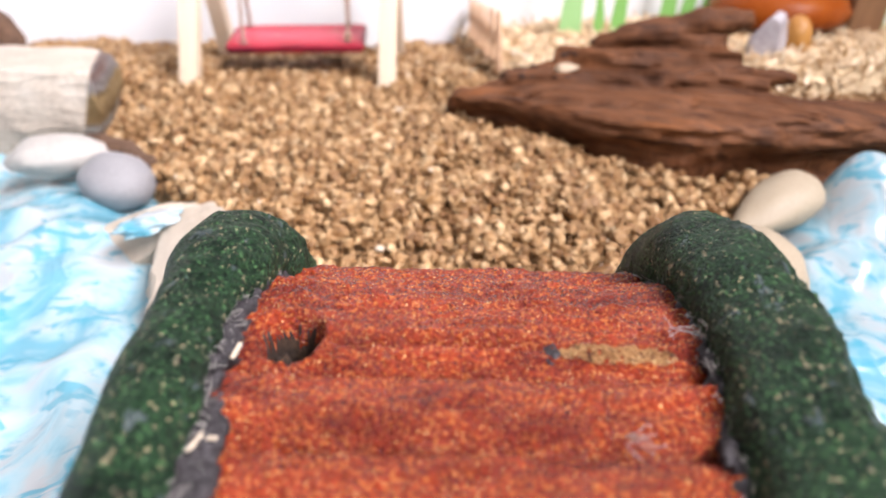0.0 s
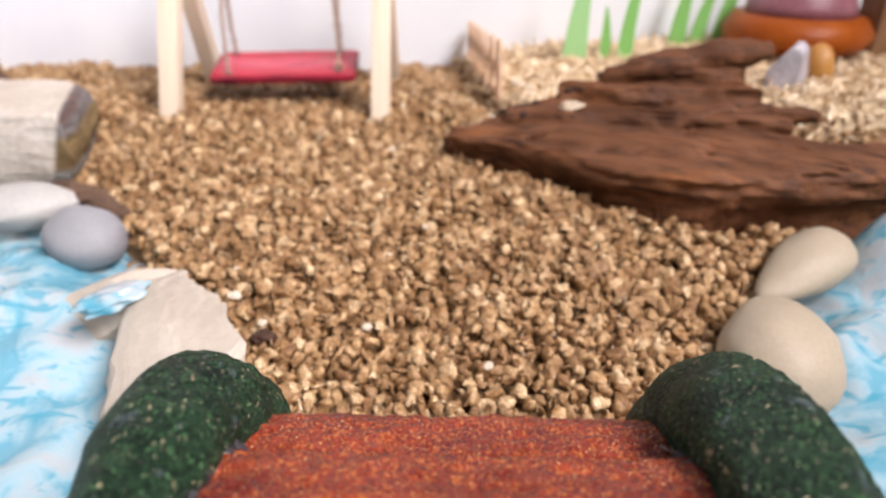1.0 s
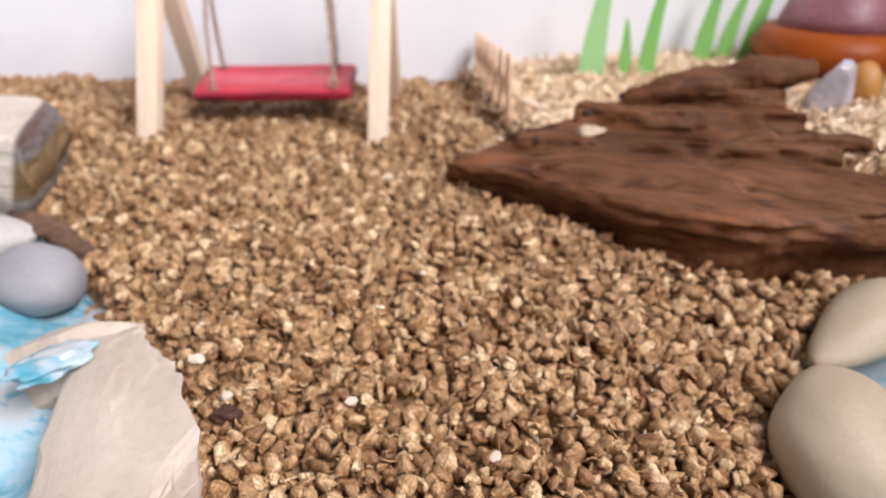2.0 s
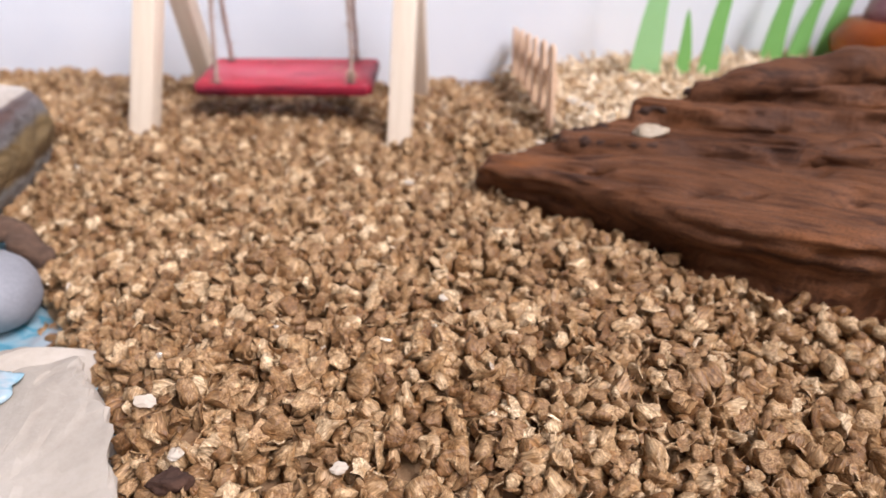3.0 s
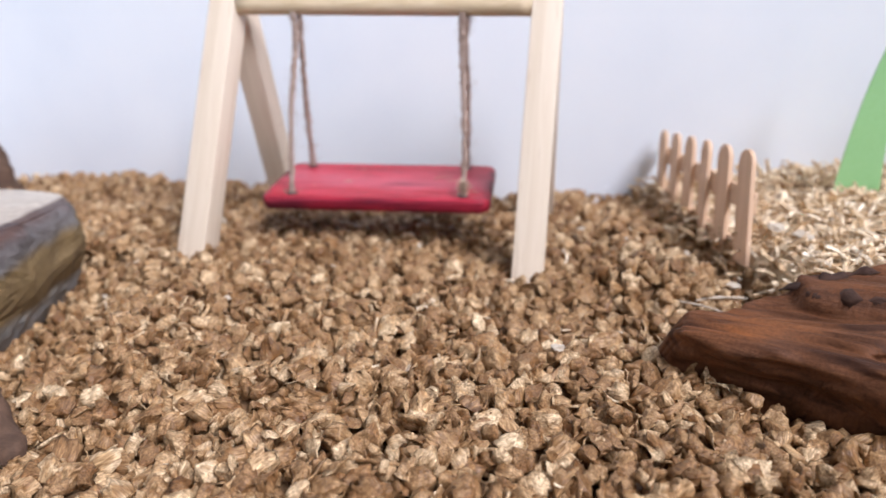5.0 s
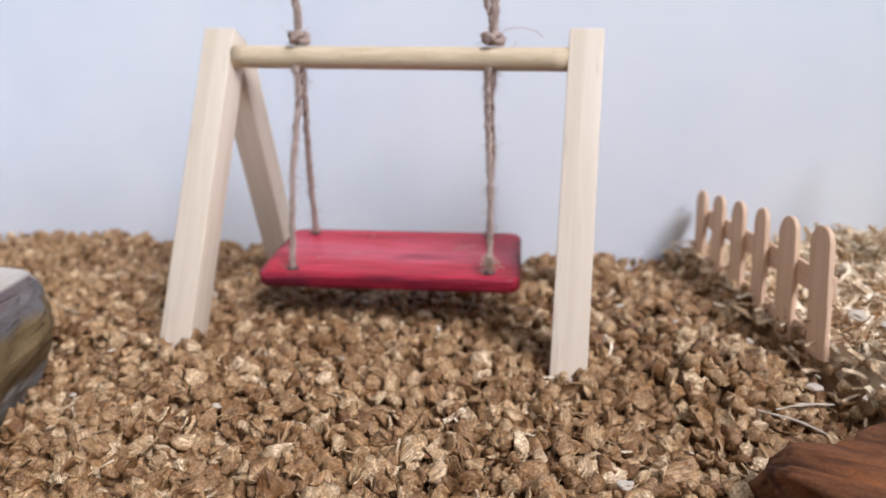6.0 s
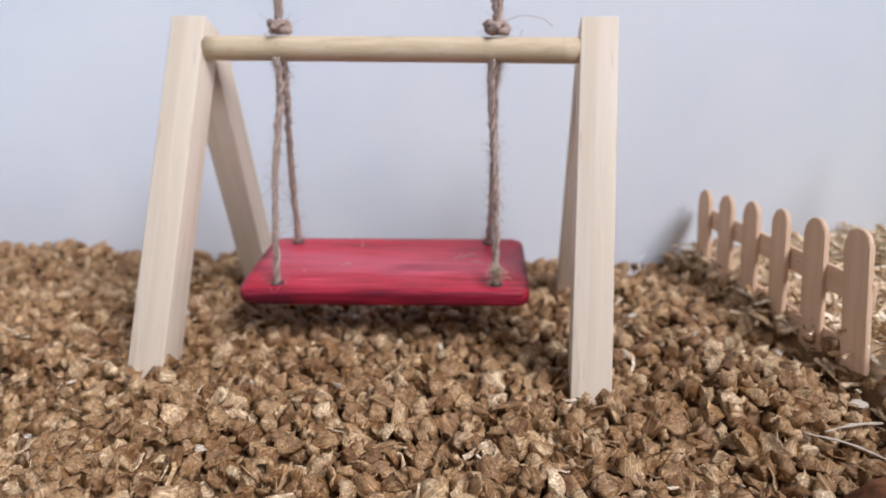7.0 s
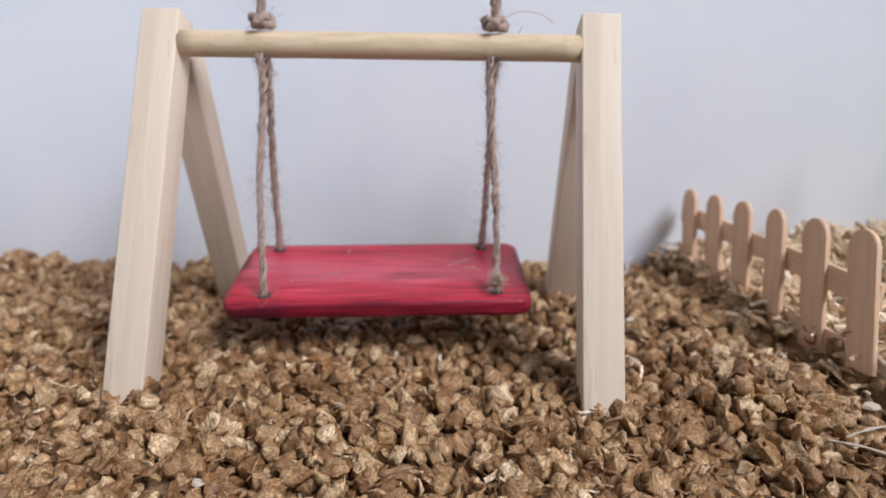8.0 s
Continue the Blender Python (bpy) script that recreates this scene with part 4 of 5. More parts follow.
def rope(thing, o, path, rng, r, name="rope", fuzz=760):
    """Loosely twisted hairy cord: three uneven plies, fibres along it and fuzz."""
    bm = bmesh.new()
    fine = smooth_path(path, 2)
    seed = rng.uniform(0, 50)
    frames, length = [], 0.0
    for i, p in enumerate(fine):
        d = (fine[min(i + 1, len(fine) - 1)] - fine[max(i - 1, 0)]).normalized()
        a = (Vector((1, 0, 0)) - d * d.x).normalized()
        if i:
            length += (p - fine[i - 1]).length
        frames.append((p - o, a, d.cross(a), length))
    for ply in range(3):
        line = []
        for p, a, b, at in frames:
            g = at / 0.016 * 2 * math.pi + ply * 2.1 + 0.9 * noise.noise((at * 160, seed, ply))
            k = r * (0.62 + 0.3 * noise.noise((at * 220, seed, ply + 5)))
            line.append(p + (a * math.cos(g) + b * math.sin(g)) * k)
        tube_bm(line, lambda t: r * (0.50 + 0.32 * noise.noise((t * 14, seed, ply))), 6, bm, rough=r * 0.4, scale=1700)
    ob = part(name, bm, JUTE, thing, "loosely twisted hairy jute cord")
    bm = bmesh.new()
    for _ in range(fuzz):
        q = rng.randrange(len(frames) - 3)
        p, a, b, at = frames[q]
        g = rng.uniform(0, 6.3)
        out = a * math.cos(g) + b * math.sin(g)
        along = (frames[q + 3][0] - p).normalized() * rng.choice((-1, 1))
        n = rng.uniform(0.0013, 0.0050) * (0.5 + 1.0 * abs(noise.noise((at * 90, seed, 3)) * 2))
        lay = rng.uniform(0.1, 1.1)
        spot, hair = p + out * r * 0.8, []
        step = out * lay + along
        for k in range(5):
            hair.append(spot)
            step = step + Vector((rng.gauss(0, 1), rng.gauss(0, 1), rng.gauss(0, 1))) * 0.55
            spot = spot + step.normalized() * n * 0.25
        tube_bm(hair, rng.choice((0.000035, 0.00005, 0.00008)), 3, bm, cap=False)
    tagged(part("fuzz", bm, JUTE, ob, "loose hairy fibres"), kind="stuff")


def knot(thing, o, at, rng):
    path = []
    for i in range(90):
        t = 2 * math.pi * i / 90
        p = Vector((math.sin(t) + 2 * math.sin(2 * t), (math.cos(t) - 2 * math.cos(2 * t)) * 0.9, -math.sin(3 * t) * 1.1))
        path.append(at - o + p * 0.00135)
    path.append(path[0])
    bm = tube_bm(path, 0.0016, 8, rough=0.0008, scale=700)
    ob = part("knot", bm, JUTE, thing, "thick jute knot tied over the bar")
    for k in range(3):
        tip = at + Vector((rng.uniform(-0.004, 0.003), rng.uniform(-0.003, 0.003), rng.uniform(0.016, 0.024)))
        bmid = at.lerp(tip, 0.5) + Vector((rng.uniform(-0.002, 0.002), 0, 0))
        rope(thing, o, smooth_path([at, bmid, tip], 6), rng, 0.0011, "rope_end", 24)
    bm = bmesh.new()
    for _ in range(26):
        d = Vector((rng.gauss(0, 1), rng.gauss(0, 0.5), rng.gauss(0, 0.7))).normalized()
        p = at - o + d * 0.003
        tube_bm([p, p + d * rng.uniform(0.002, 0.006) + Vector((0, 0, rng.uniform(-0.001, 0.002)))], 0.00006, 3, bm, cap=False)
    for length, lift in ((0.021, 0.004), (0.010, -0.006)):
        if at.x > -0.1:
            p = at - o
            tube_bm(smooth_path([p, p + Vector((length * 0.4, -0.001, lift)), p + Vector((length * 0.8, 0, lift * 0.8)), p + Vector((length, 0, lift * 0.1))], 5), 0.00013, 4, bm)
    tagged(part("fuzz", bm, JUTE, ob, "loose hairy fibres"), kind="stuff")


# ---------------------------------------------------------------- fence
def fence():
    a, b = Vector((0.0255, 0.750, 0.0)), Vector((0.0448, 0.626, 0.0))
    thing = base("toy_fence", (0.03, 0.675, 0.012), "little picket fence glued from wooden craft sticks", "fence")
    o = Vector((0.03, 0.675, 0.012))
    run = (b - a).normalized()
    yaw = math.degrees(math.atan2(run.y, run.x))
    wide, thick = 0.0128, 0.0020
    outline = [(-wide / 2, -0.05), (wide / 2, -0.05)]
    for k in range(13):
        g = math.pi * k / 12
        outline.append((wide / 2 * math.cos(g), -wide / 2 + wide / 2 * math.sin(g)))
    bm = prism_bm(outline, thick, 0.0003)
    mesh = bpy.data.meshes.new("picket")
    bmesh.ops.recalc_face_normals(bm, faces=bm.faces)
    bm.to_mesh(mesh)
    bm.free()
    mesh.materials.append(STICK)
    rng = random.Random(5)
    for k in range(6):
        p = a.lerp(b, k / 5)
        ob = new("picket", mesh)
        ob.parent = thing
        ob.matrix_basis = Matrix.Translation(Vector((p.x, p.y, 0.0510 + 0.0015 * k)) - o) @ pose(0, 0, 0, 0, 0, yaw + rng.uniform(-3, 3)) @ pose(0, 0, 0, 0, -9 + rng.uniform(-1.5, 1.5), 0)
    mid = a.lerp(b, 0.5)
    side = Vector((-run.y, run.x, 0))
    if side.x < 0:
        side = -side
    for z in (0.0365, 0.0125):
        bm = box_bm(0.0095, thick, (b - a).length + 0.02, 0.0004)
        part("rail", bm, STICK, thing, m=Matrix.Translation(Vector((mid.x, mid.y, z)) + side * thick - o) @ pose(0, 0, 0, 0, 0, yaw) @ pose(0, 0, 0, 0, 90, 0))


# ---------------------------------------------------------------- paper grass
def blade_bm(wide, high, sway, thick=0.0012):
    n = 12
    left, right = [], []
    for i in range(n):
        t = i / (n - 1)
        c, w = sway * t ** 2.4, wide / 2 * (1 - t) ** 0.62
        left.append((c - w, high * t))
        right.append((c + w, high * t))
    right[-1] = (right[-1][0] + 0.0003, right[-1][1])
    return prism_bm(left[::-1][:-1] + [left[0]] + right, thick, 0.0)


def grass():
    kinds = [
        ("front", 0.690, [(0.1145, 0.0230, 0.104, 0.0095, GRASS), (0.1405, 0.0130, 0.056, -0.003, GRASS_DARK), (0.1570, 0.0150, 0.106, 0.012, GRASS_DARK)]),
        ("rear", 0.735, [(0.214, 0.018, 0.085, 0.010, GRASS_DARK), (0.232, 0.016, 0.080, 0.016, GRASS_DARK), (0.252, 0.018, 0.090, 0.018, GRASS_DARK)]),
        ("side", 0.70, [(0.375, 0.02, 0.09, 0.006, GRASS), (0.395, 0.016, 0.07, 0.01, GRASS_DARK)]),
    ]
    for where, y, blades in kinds:
        x0 = blades[0][0]
        thing = base("card_grass", (x0, y, 0.012), "tuft of bright green grass blades cut from card", "grass tuft", "card grass tufts")
        for x, wide, high, sway, mat in blades:
            z = 0.018 if where == "front" else 0.022
            part("blade", blade_bm(wide, high, sway), mat, thing, m=Matrix.Translation((x - x0, 0, z - 0.012)), shade=False)


# ---------------------------------------------------------------- bridge
def deck_z(y):
    return 0.0555 - (5.2 if y > 0.175 else 2.6) * (y - 0.175) ** 2


def bridge():
    o = Vector((0.012, 0.14, -0.03))
    thing = base("ornament_bridge", o, "small resin bridge with rust-red planks and mossy green rails", "bridge")
    cuts = [0.030, 0.055, 0.080, 0.104, 0.126, 0.1468, 0.1655, 0.2100, 0.2335]

    def hole_r(x, y):
        return math.hypot((x + 0.0262 + 0.0012 * noise.noise((y * 500, 1, 2))) / 0.0056, (y - 0.1752 + 0.0010 * noise.noise((x * 500, 4, 1))) / 0.0060)

    def plank_z(x, y, y0, y1, k):
        g = (y - y0) / (y1 - y0)
        z = deck_z((y0 + y1) / 4 + y / 2) - 0.0040 * abs(2 * g - 1) ** 4.0
        z += 0.0012 * noise.noise((x * 55, y * 120, k)) + 0.0012 * noise.noise((x * 230, y * 340, k * 3)) + 0.0006 * noise.noise((x * 900, y * 900, k))
        if k == 6:
            # shallow worn groove, and the broken hole with its raised rim
            groove = (y - 0.1746 - 0.0012 * noise.noise((x * 70, 3, 1)) - 0.0006 * noise.noise((x * 400, 5, 1))) / 0.0012
            ends = smooth(-0.022, -0.016, x) * smooth(0.032, 0.026, x)
            z += ends * (0.0007 * math.exp(-(groove - 2.2) ** 2) - max(0.0, 0.0036 + 0.0040 * noise.noise((x * 120, 2, 9))) * math.exp(-groove ** 2))
            r = hole_r(x, y)
            z += 0.0014 * math.exp(-((r - 1.35) / 0.35) ** 2) * (1 + noise.noise((x * 700, y * 700, 2))) - 0.020 * math.exp(-r ** 4)
        if k == 5:
            z -= 0.0012 * math.exp(-((y - 0.1475) / 0.0022) ** 2) + 0.0008 * abs(noise.noise((x * 150, y * 60, 11))) * smooth(0.154, 0.147, y)
        return z

    for k, (y0, y1) in enumerate(zip(cuts, cuts[1:])):
        bm = bmesh.new()
        rows = []
        nx, ny = (190, 76 if k == 6 else 30) if k > 3 else (60, 15)
        for j in range(ny):
            y = y0 + (y1 - y0) * j / (ny - 1)
            line = []
            for i in range(nx):
                x = -0.047 + 0.123 * i / (nx - 1)
                z = plank_z(x, y, y0, y1, k) - (0.007 if j in (0, ny - 1) else 0)
                line.append(bm.verts.new(Vector((x, y, z)) - o))
            rows.append(line)
        for r0, r1 in zip(rows, rows[1:]):
            for i in range(nx - 1):
                bm.faces.new((r0[i], r0[i + 1], r1[i + 1], r1[i]))
        plank = part("plank", bm, RED_RESIN, thing)
        # faces inside the hole get the dirt colour that also paints its shade
        if k == 6:
            plank.data.materials.append(PIT_DIRT_SHADE)
            for face in plank.data.polygons:
                at = face.center + o
                if hole_r(at.x, at.y) < 1.05 + 0.25 * noise.noise(at * 700):
                    face.material_index = 1
    part("pit", stone_bm(0.0026, 0.0040, 0.0050, 6, 0, 0.4, 4), PIT_DIRT_SHADE, thing, "brown dirt in a broken hole, darkened to paint its shade", m=Matrix.Translation(Vector((-0.0302, 0.1765, 0.0432)) - o))
    # bare patch where the paint has chipped off one plank
    bm = bmesh.new()
    rows = []
    for j in range(11):
        line = []
        for i in range(51):
            g = i / 50
            x = 0.0305 + 0.0255 * g
            half = 0.0022 * (1 - abs(2 * g - 1) ** 8) * (1 + 0.30 * noise.noise((g * 9, 3, 1)) + 0.2 * noise.noise((g * 30, j > 5, 7))) + 0.0002
            y = 0.1718 + (j / 5 - 1) * half + 0.0006 * noise.noise((g * 7, 1, 5)) - 0.0006 * g
            line.append(bm.verts.new(Vector((x, y, plank_z(x, y, cuts[6], cuts[7], 6) + 0.0003 - 0.0012 * max(0.0, noise.noise((x * 900, y * 1300, 4)) - 0.1))) - o))
        rows.append(line)
    for r0, r1 in zip(rows, rows[1:]):
        for i in range(50):
            bm.faces.new((r0[i], r0[i + 1], r1[i + 1], r1[i]))
    part("bare_patch", bm, BARE, thing, "chipped bare patch")
    bm = stone_bm(0.0017, 0.0030, 0.0009, 9, 0, 0.5, 4)
    part("stain", bm, GRIME_SHADE, thing, "dark blot at the end of the bare patch", m=Matrix.Translation(Vector((0.0297, 0.1722, plank_z(0.0297, 0.1722, cuts[6], cuts[7], 6) - 0.0002)) - o))
    # body under the planks
    bm = bmesh.new()
    ys = np.linspace(0.03, 0.2325, 14)
    rows = [[bm.verts.new(Vector((x, y, z)) - o) for x, z in ((-0.046, -0.04), (-0.046, deck_z(y) - 0.026), (0.075, deck_z(y) - 0.026), (0.075, -0.04))] for y in ys]
    for r0, r1 in zip(rows, rows[1:]):
        for i in range(4):
            bm.faces.new((r0[i], r0[(i + 1) % 4], r1[(i + 1) % 4], r1[i]))
    bm.faces.new(rows[0][::-1])
    bm.faces.new(rows[-1])
    part("body", bm, RED_RESIN, thing, shade=False)
    # rails: each swells where it bends down at its end
    lefts = [(-0.0455, 0.020, 0.000), (-0.0445, 0.080, 0.038), (-0.0456, 0.140, 0.0535), (-0.0480, 0.180, 0.0575), (-0.0492, 0.211, 0.0520), (-0.0500, 0.231, 0.037), (-0.0515, 0.242, 0.010), (-0.0520, 0.246, -0.04)]
    rights = [(0.0600, 0.020, 0.000), (0.0640, 0.080, 0.036), (0.0708, 0.140, 0.0515), (0.0758, 0.180, 0.0560), (0.0765, 0.211, 0.0522), (0.0770, 0.231, 0.0375), (0.0790, 0.243, 0.010), (0.0790, 0.246, -0.04)]
    stations = np.linspace(0, 1, 8)
    for pts, widths in ((lefts, (0.0080, 0.0082, 0.0082, 0.0086, 0.0140, 0.0165, 0.0190, 0.0200)), (rights, (0.0120, 0.0122, 0.0126, 0.0128, 0.0154, 0.0180, 0.0195, 0.0200))):
        bm = tube_bm([p - o for p in smooth_path(pts, 18)], lambda t: float(np.interp(t, stations, widths)), 56, rough=0.0020, scale=60)
        for v in bm.verts:
            v.co += Vector((1, 0.3, 1)) * (0.0009 * noise.noise(v.co * 260) + 0.0005 * noise.noise(v.co * 900))
        part("rail", bm, GREEN_PAINT, thing, "speckled mossy green rail")
    # dark glue along the left rail; dark strip painting the shade along the right
    seams = (([(-0.0350, 0.085), (-0.0352, 0.136), (-0.0364, 0.148), (-0.0388, 0.164), (-0.0392, 0.175), (-0.0402, 0.195), (-0.0385, 0.212)], (0.0040, 0.0040, 0.0034, 0.0028, 0.0032, 0.0036, 0.0034)),
             ([(0.0540, 0.085), (0.0582, 0.140), (0.0610, 0.165), (0.0630, 0.180), (0.0628, 0.198), (0.0615, 0.212)], (0.0020, 0.0020, 0.0018, 0.0018, 0.0020, 0.0020)))
    for pts, wide in seams:
        line = [Vector((x, y, deck_z(y) - 0.0016)) - o for x, y in pts]
        bm = tube_bm(smooth_path(line, 50), lambda t: float(np.interp(t, np.linspace(0, 1, len(wide)), wide)), 22, rough=0.0022, scale=330)
        for v in bm.verts:
            v.co += Vector((1, 0.4, 1)) * (0.0010 * noise.noise(v.co * 900) + 0.0005 * noise.noise(v.co * 2200))
        part("glue_shade_line", bm, GRIME_SHADE, thing, "dark strip: glue on the left rail, painted shade on the right")
    rng = random.Random(12)
    bm = bmesh.new()
    for _ in range(330):
        side = rng.choice((0, 0, 0, 1))
        y = rng.uniform(0.12, 0.212)
        c = float(np.interp(y, [q[1] for q in seams[side][0]], [q[0] for q in seams[side][0]])) + rng.gauss(-0.0010 if side == 0 else 0, 0.0013)
        p = Vector((c, y, deck_z(y) + 0.0016)) - o
        d = Vector((rng.gauss(0, 1), rng.gauss(0, 1.3), rng.uniform(0, 0.6))).normalized() * rng.uniform(0.0012, 0.0042)
        bow = Vector((rng.gauss(0, 0.0006), rng.gauss(0, 0.0006), 0.0004))
        tube_bm([p, p + d * 0.5 + bow, p + d], rng.choice((0.00004, 0.00006, 0.00009)), 4, bm)
    # a few hairs caught on the planks
    for x, y, count in ((0.0405, 0.1475, 9), (0.0575, 0.1790, 8)):
        for _ in range(count):
            p = Vector((x + rng.gauss(0, 0.0008), y + rng.gauss(0, 0.0008), deck_z(y) + 0.0010)) - o
            d = Vector((rng.gauss(0.5, 0.7), rng.gauss(-0.4, 0.6), rng.uniform(0, 0.2))).normalized() * rng.uniform(0.003, 0.0065)
            bow = Vector((rng.gauss(0, 0.0010), rng.gauss(0, 0.0010), 0.0006))
            tube_bm(smooth_path([p, p + d * 0.5 + bow, p + d], 4), 0.00007, 4, bm)
    tagged(part("glue_dust", bm, LINT, thing, "pale dust fibres stuck to the glue"), kind="stuff")
    # two flat pale slivers caught in the glue
    for x, y, turn, long in ((-0.0357, 0.1432, 66, 0.0044), (-0.0334, 0.1440, -16, 0.0028), (-0.0350, 0.1660, 80, 0.0042)):
        part("sliver", box_bm(long, 0.0009, 0.0004, 0.0001, 1), CHIP, thing, "pale wood sliver stuck in the glue", m=Matrix.Translation(Vector((x, y, deck_z(y) + 0.0022)) - o) @ pose(0, 0, 0, 8, -12, turn), shade=False)


# ---------------------------------------------------------------- stones
def stone(name, at, size, seed, mat, label, cuts=0, turn=(0, 0, 0), rough=0.08, category="stone", group="", freq=1.6, sub=4, taper=0.0):
    bm = stone_bm(*size, seed, cuts, rough, sub, freq)
    for v in bm.verts:
        k = 1 + taper * v.co.x / size[0]
        v.co.y, v.co.z = v.co.y * k, v.co.z * k
    ob = part(name, bm, mat, None, m=pose(*at, *turn), shade=cuts == 0)
    return tagged(ob, label, category, group)


def broken_block(name, outline, centre, levels, slope, mat, label, group="", seed=0.0, coarse=0.0018):
    """A broken block from its outline in plan: levels of height, share of the outline and shift in x; slope tips the top."""
    c = Vector((*centre, 0))
    bm = bmesh.new()
    rings = []
    for z, k, dx in levels:
        rings.append([bm.verts.new(((x - c.x) * k + dx, (y - c.y) * k, z + (slope[0] * (x - c.x) + slope[1] * (y - c.y)) * (z > levels[2][0] + 1e-6))) for x, y in outline])
    n = len(outline)
    for r0, r1 in zip(rings, rings[1:]):
        for i in range(n):
            bm.faces.new((r0[i], r0[(i + 1) % n], r1[(i + 1) % n], r1[i]))
    bm.faces.new(rings[0][::-1])
    bm.faces.new(rings[-1])
    bmesh.ops.bevel(bm, geom=bm.edges[:], offset=0.0014, segments=1, affect="EDGES")
    bmesh.ops.triangulate(bm, faces=bm.faces[:])
    bmesh.ops.subdivide_edges(bm, edges=[e for e in bm.edges if e.calc_length() > 0.008], cuts=5, use_grid_fill=True)
    bmesh.ops.triangulate(bm, faces=bm.faces[:])
    off = Vector((seed, -seed, 0.5 * seed))
    for v in bm.verts:
        v.co += Vector((1, 1, 0.6)) * (coarse * noise.noise(v.co * 60 + off) + 0.55 * coarse * noise.noise(v.co * 190 + off) + 0.0005 * noise.noise(v.co * 500 + off))
    ob = part(name, bm, mat, None, m=Matrix.Translation(c), shade=False)
    return tagged(ob, label, "rock", group)


def stones():
    broken_block("big_rock", [(-0.42, 0.505), (-0.31, 0.496), (-0.229, 0.500), (-0.238, 0.538), (-0.252, 0.585), (-0.278, 0.612), (-0.42, 0.615)], (-0.29, 0.55),
                 [(-0.040, 0.80, -0.012), (-0.010, 0.95, -0.003), (0.006, 1.0, 0.0), (0.023, 0.985, -0.001), (0.029, 0.96, -0.003)], (0.0, -0.06), SLATE, "large broken beige rock with a lichen-brown face")
    broken_block("shore_rock", [(-0.146, 0.380), (-0.126, 0.390), (-0.103, 0.366), (-0.086, 0.337), (-0.066, 0.306), (-0.074, 0.280), (-0.112, 0.276), (-0.128, 0.318)], (-0.105, 0.33),
                 [(-0.060, 0.95, 0.0), (-0.030, 1.0, 0.0), (-0.014, 0.97, 0.0), (-0.007, 0.82, 0.004), (-0.003, 0.60, 0.010)], (0.10, 0.06), LIME, "angular beige limestone lump beside the bridge", "shore stones", 7.0, 0.0026)
    stone("flat_stone", (-0.246, 0.466, -0.014), (0.030, 0.020, 0.013), 7, WHITE_STONE, "pale flat rounded stone at the water's edge", 0, (0, 0, 20), 0.12, group="shore stones")
    stone("grey_pebble", (-0.196, 0.436, -0.019), (0.0235, 0.020, 0.0170), 3, GREY, "smooth blue-grey oval pebble at the water's edge", 0, (8, 6, -20), 0.05, "pebble", "shore stones")
    stone("shore_rock", (-0.150, 0.384, -0.026), (0.033, 0.024, 0.019), 17, LIME, "greyish beige flat rock at the water's edge", 5, (0, 0, 50), 0.07, "rock", "shore stones", sub=5)
    stone("cream_pebble", (0.1540, 0.342, -0.0190), (0.035, 0.0245, 0.0200), 31, CREAM, "smooth cream egg-shaped pebble beside the bridge", 0, (0, 4, -106), 0.06, "pebble", "shore stones", taper=0.24)
    stone("cream_pebble", (0.190, 0.402, -0.0115), (0.034, 0.0165, 0.0125), 33, CREAM, "smooth cream pear-shaped pebble against the driftwood", 0, (0, -13, 34), 0.06, "pebble", "shore stones", taper=0.34)
    bm = stone_bm(0.016, 0.0090, 0.004, 51, 0, 0.35, 4, 2.0)
    bmesh.ops.transform(bm, matrix=pose(-0.142, 0.357, -0.008, 4, -8, 34), verts=bm.verts)
    tagged(part("water_tongue", bm, WATER, None), "light blue resin tongue running over the shore rock", "resin water")
    bm = tube_bm(smooth_path([(-0.240, 0.494, -0.016), (-0.220, 0.482, -0.013), (-0.202, 0.472, -0.013), (-0.184, 0.462, -0.02)], 8), lambda t: 0.008 - 0.003 * t, 12, rough=0.004, scale=120)
    tagged(part("bark_piece", bm, BARK, None), "dark rough strip of bark between the stones", "bark")
    bm = stone_bm(0.0060, 0.0042, 0.0042, 61, 4, 0.3, 4)
    tagged(part("bark_crumb", bm, OLD_BARK, None, m=pose(-0.0700, 0.338, -0.014, 12, 8, 35), shade=False), "black crumb of bark lying on the pellets", "bark")
    bm = tube_bm(smooth_path([(-0.467, 0.70, -0.012), (-0.447, 0.697, 0.022), (-0.415, 0.692, 0.028), (-0.393, 0.686, -0.002)], 8), 0.013, 16, rough=0.006, scale=80)
    tagged(part("bark_arch", bm, BARK, None), "dark brown piece of bark behind the big rock", "bark")


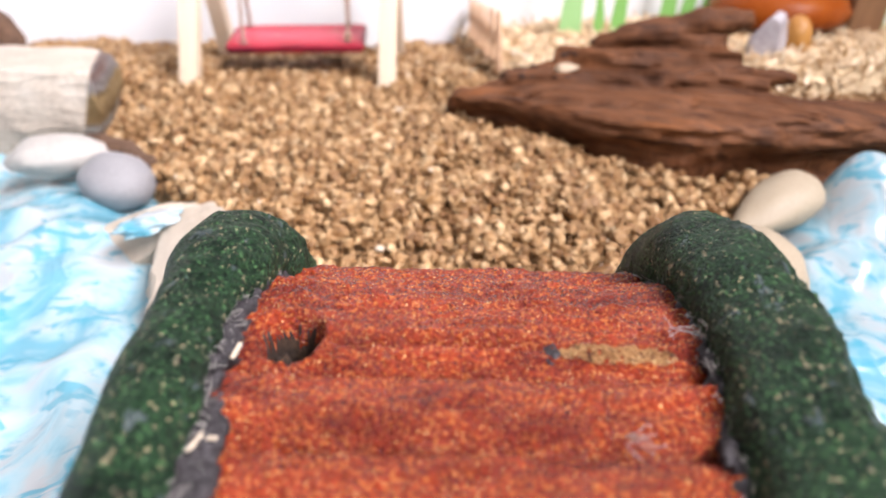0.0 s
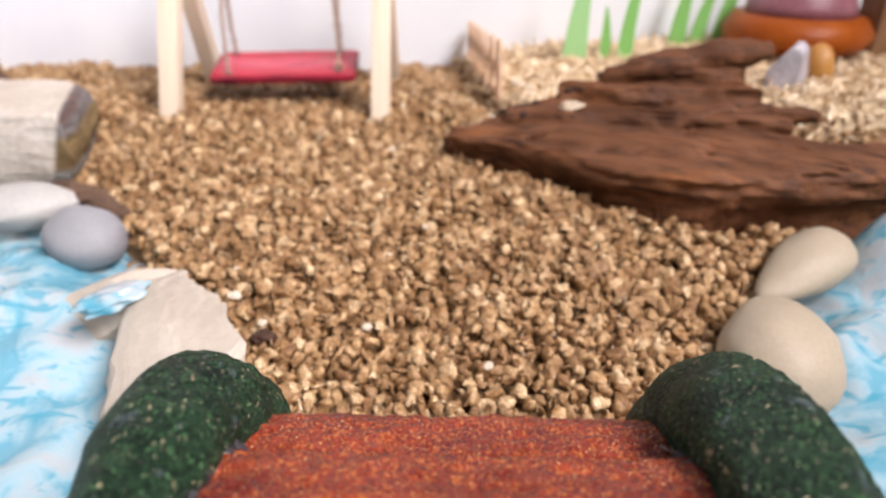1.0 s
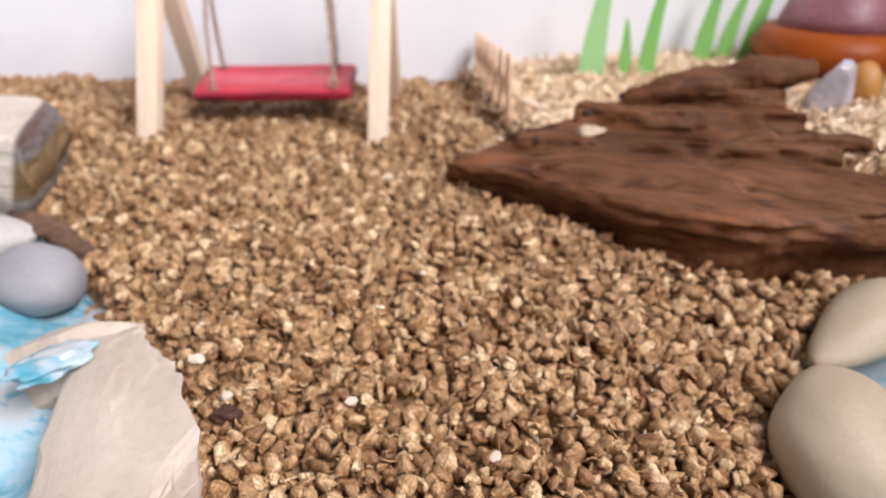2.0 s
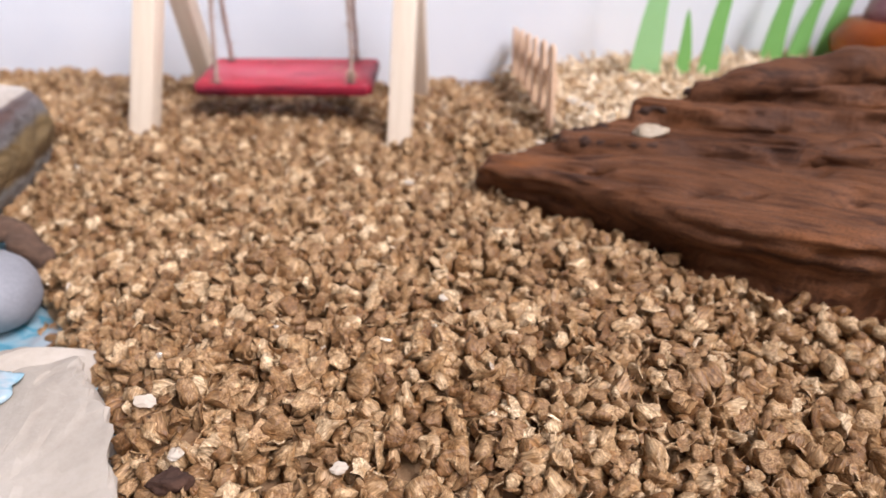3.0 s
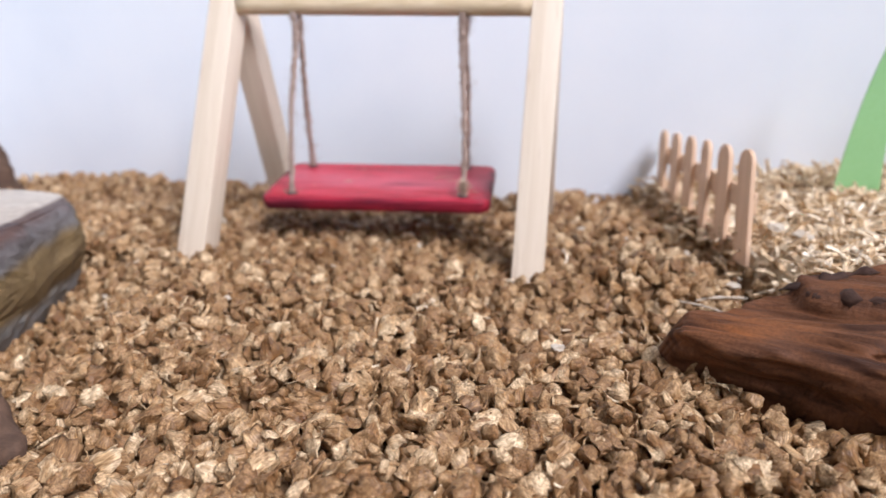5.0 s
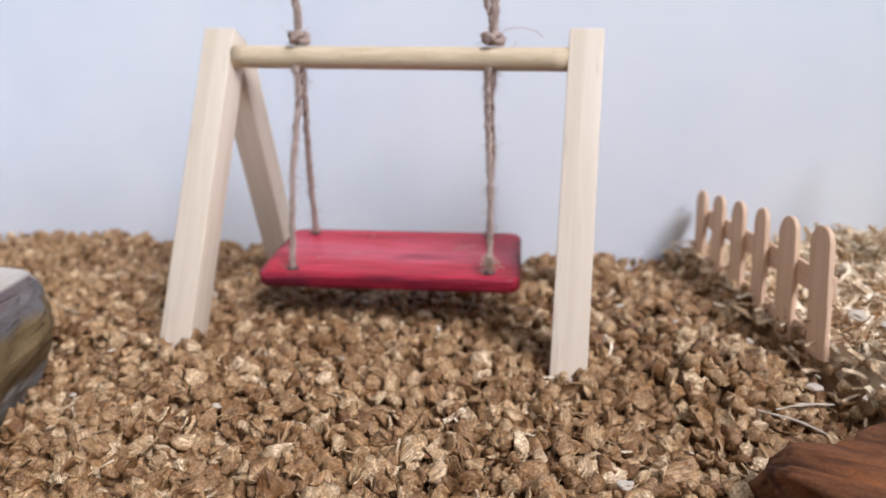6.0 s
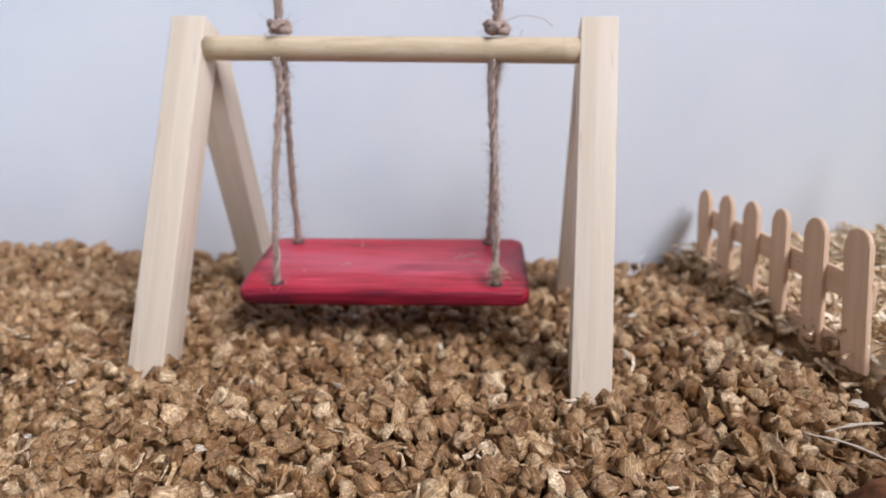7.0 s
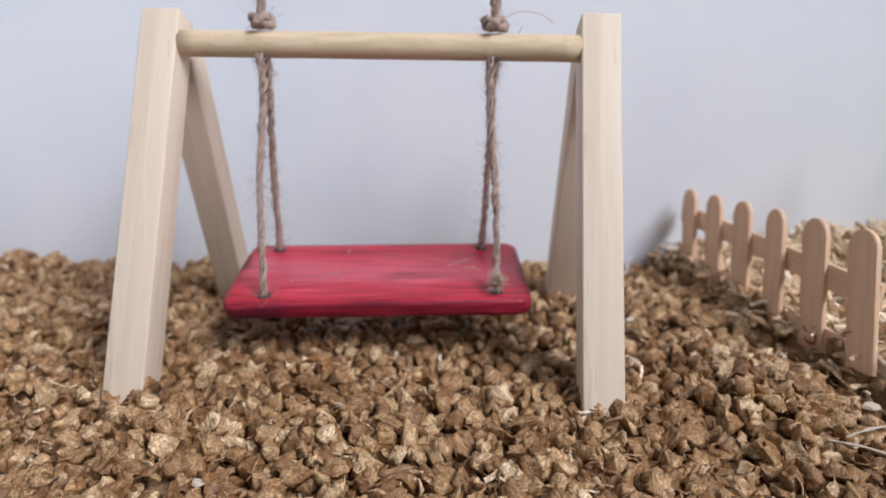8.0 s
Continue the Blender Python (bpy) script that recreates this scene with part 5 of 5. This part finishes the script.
# ---------------------------------------------------------------- mushroom house
def lathe_bm(profile, sides=40, wobble=0.0):
    bm = bmesh.new()
    rings = []
    for r, z in profile:
        rings.append([bm.verts.new((max(r, 1e-4) * math.cos(2 * math.pi * k / sides) * (1 + wobble * math.sin(3 * k * 2 * math.pi / sides + z * 60)),
                                    max(r, 1e-4) * math.sin(2 * math.pi * k / sides), z)) for k in range(sides)])
    for r0, r1 in zip(rings, rings[1:]):
        for k in range(sides):
            bm.faces.new((r0[k], r0[(k + 1) % sides], r1[(k + 1) % sides], r1[k]))
    bm.faces.new(rings[0][::-1])
    bm.faces.new(rings[-1])
    return bm


def mushroom():
    thing = base("mushroom_house", (0.300, 0.698, 0.018), "glazed toadstool ornament with rust rim and mauve cap", "ornament")
    part("stem", lathe_bm([(0.024, 0), (0.026, 0.01), (0.024, 0.024), (0.021, 0.034)], wobble=0.05), OCHRE, thing, "ochre glazed stem")
    part("cap_rim", lathe_bm([(0.020, 0.026), (0.044, 0.022), (0.057, 0.028), (0.060, 0.038), (0.052, 0.050), (0.03, 0.055)], wobble=0.03), CAP_RIM, thing, "rust-orange glazed rim")
    part("cap", lathe_bm([(0.044, 0.051), (0.042, 0.060), (0.036, 0.072), (0.024, 0.082), (0.008, 0.088)], wobble=0.04), CAP_TOP, thing, "mauve glazed cap")
    stone("quartz", (0.246, 0.582, 0.043), (0.018, 0.014, 0.026), 41, QUARTZ, "milky white quartz lump on the straw", 16, (10, 12, 20), 0.05, "crystal")
    stone("ochre_gourd", (0.278, 0.605, 0.045), (0.012, 0.012, 0.017), 43, OCHRE, "ochre rounded ornament beside the quartz", 0, (0, 0, 0), 0.06, "ornament")
    part_ob = part("wooden_post", box_bm(0.034, 0.03, 0.22, 0.003, 3), POST, None, m=pose(0.378, 0.70, 0.11, 0, 2, 8), shade=False)
    tagged(part_ob, "brown wooden post standing in the straw", "post")


setting()
ground()
water()
bridge()
stones()
driftwood()
swing()
fence()
grass()
mushroom()
straw()
loose_bits()
pellets()
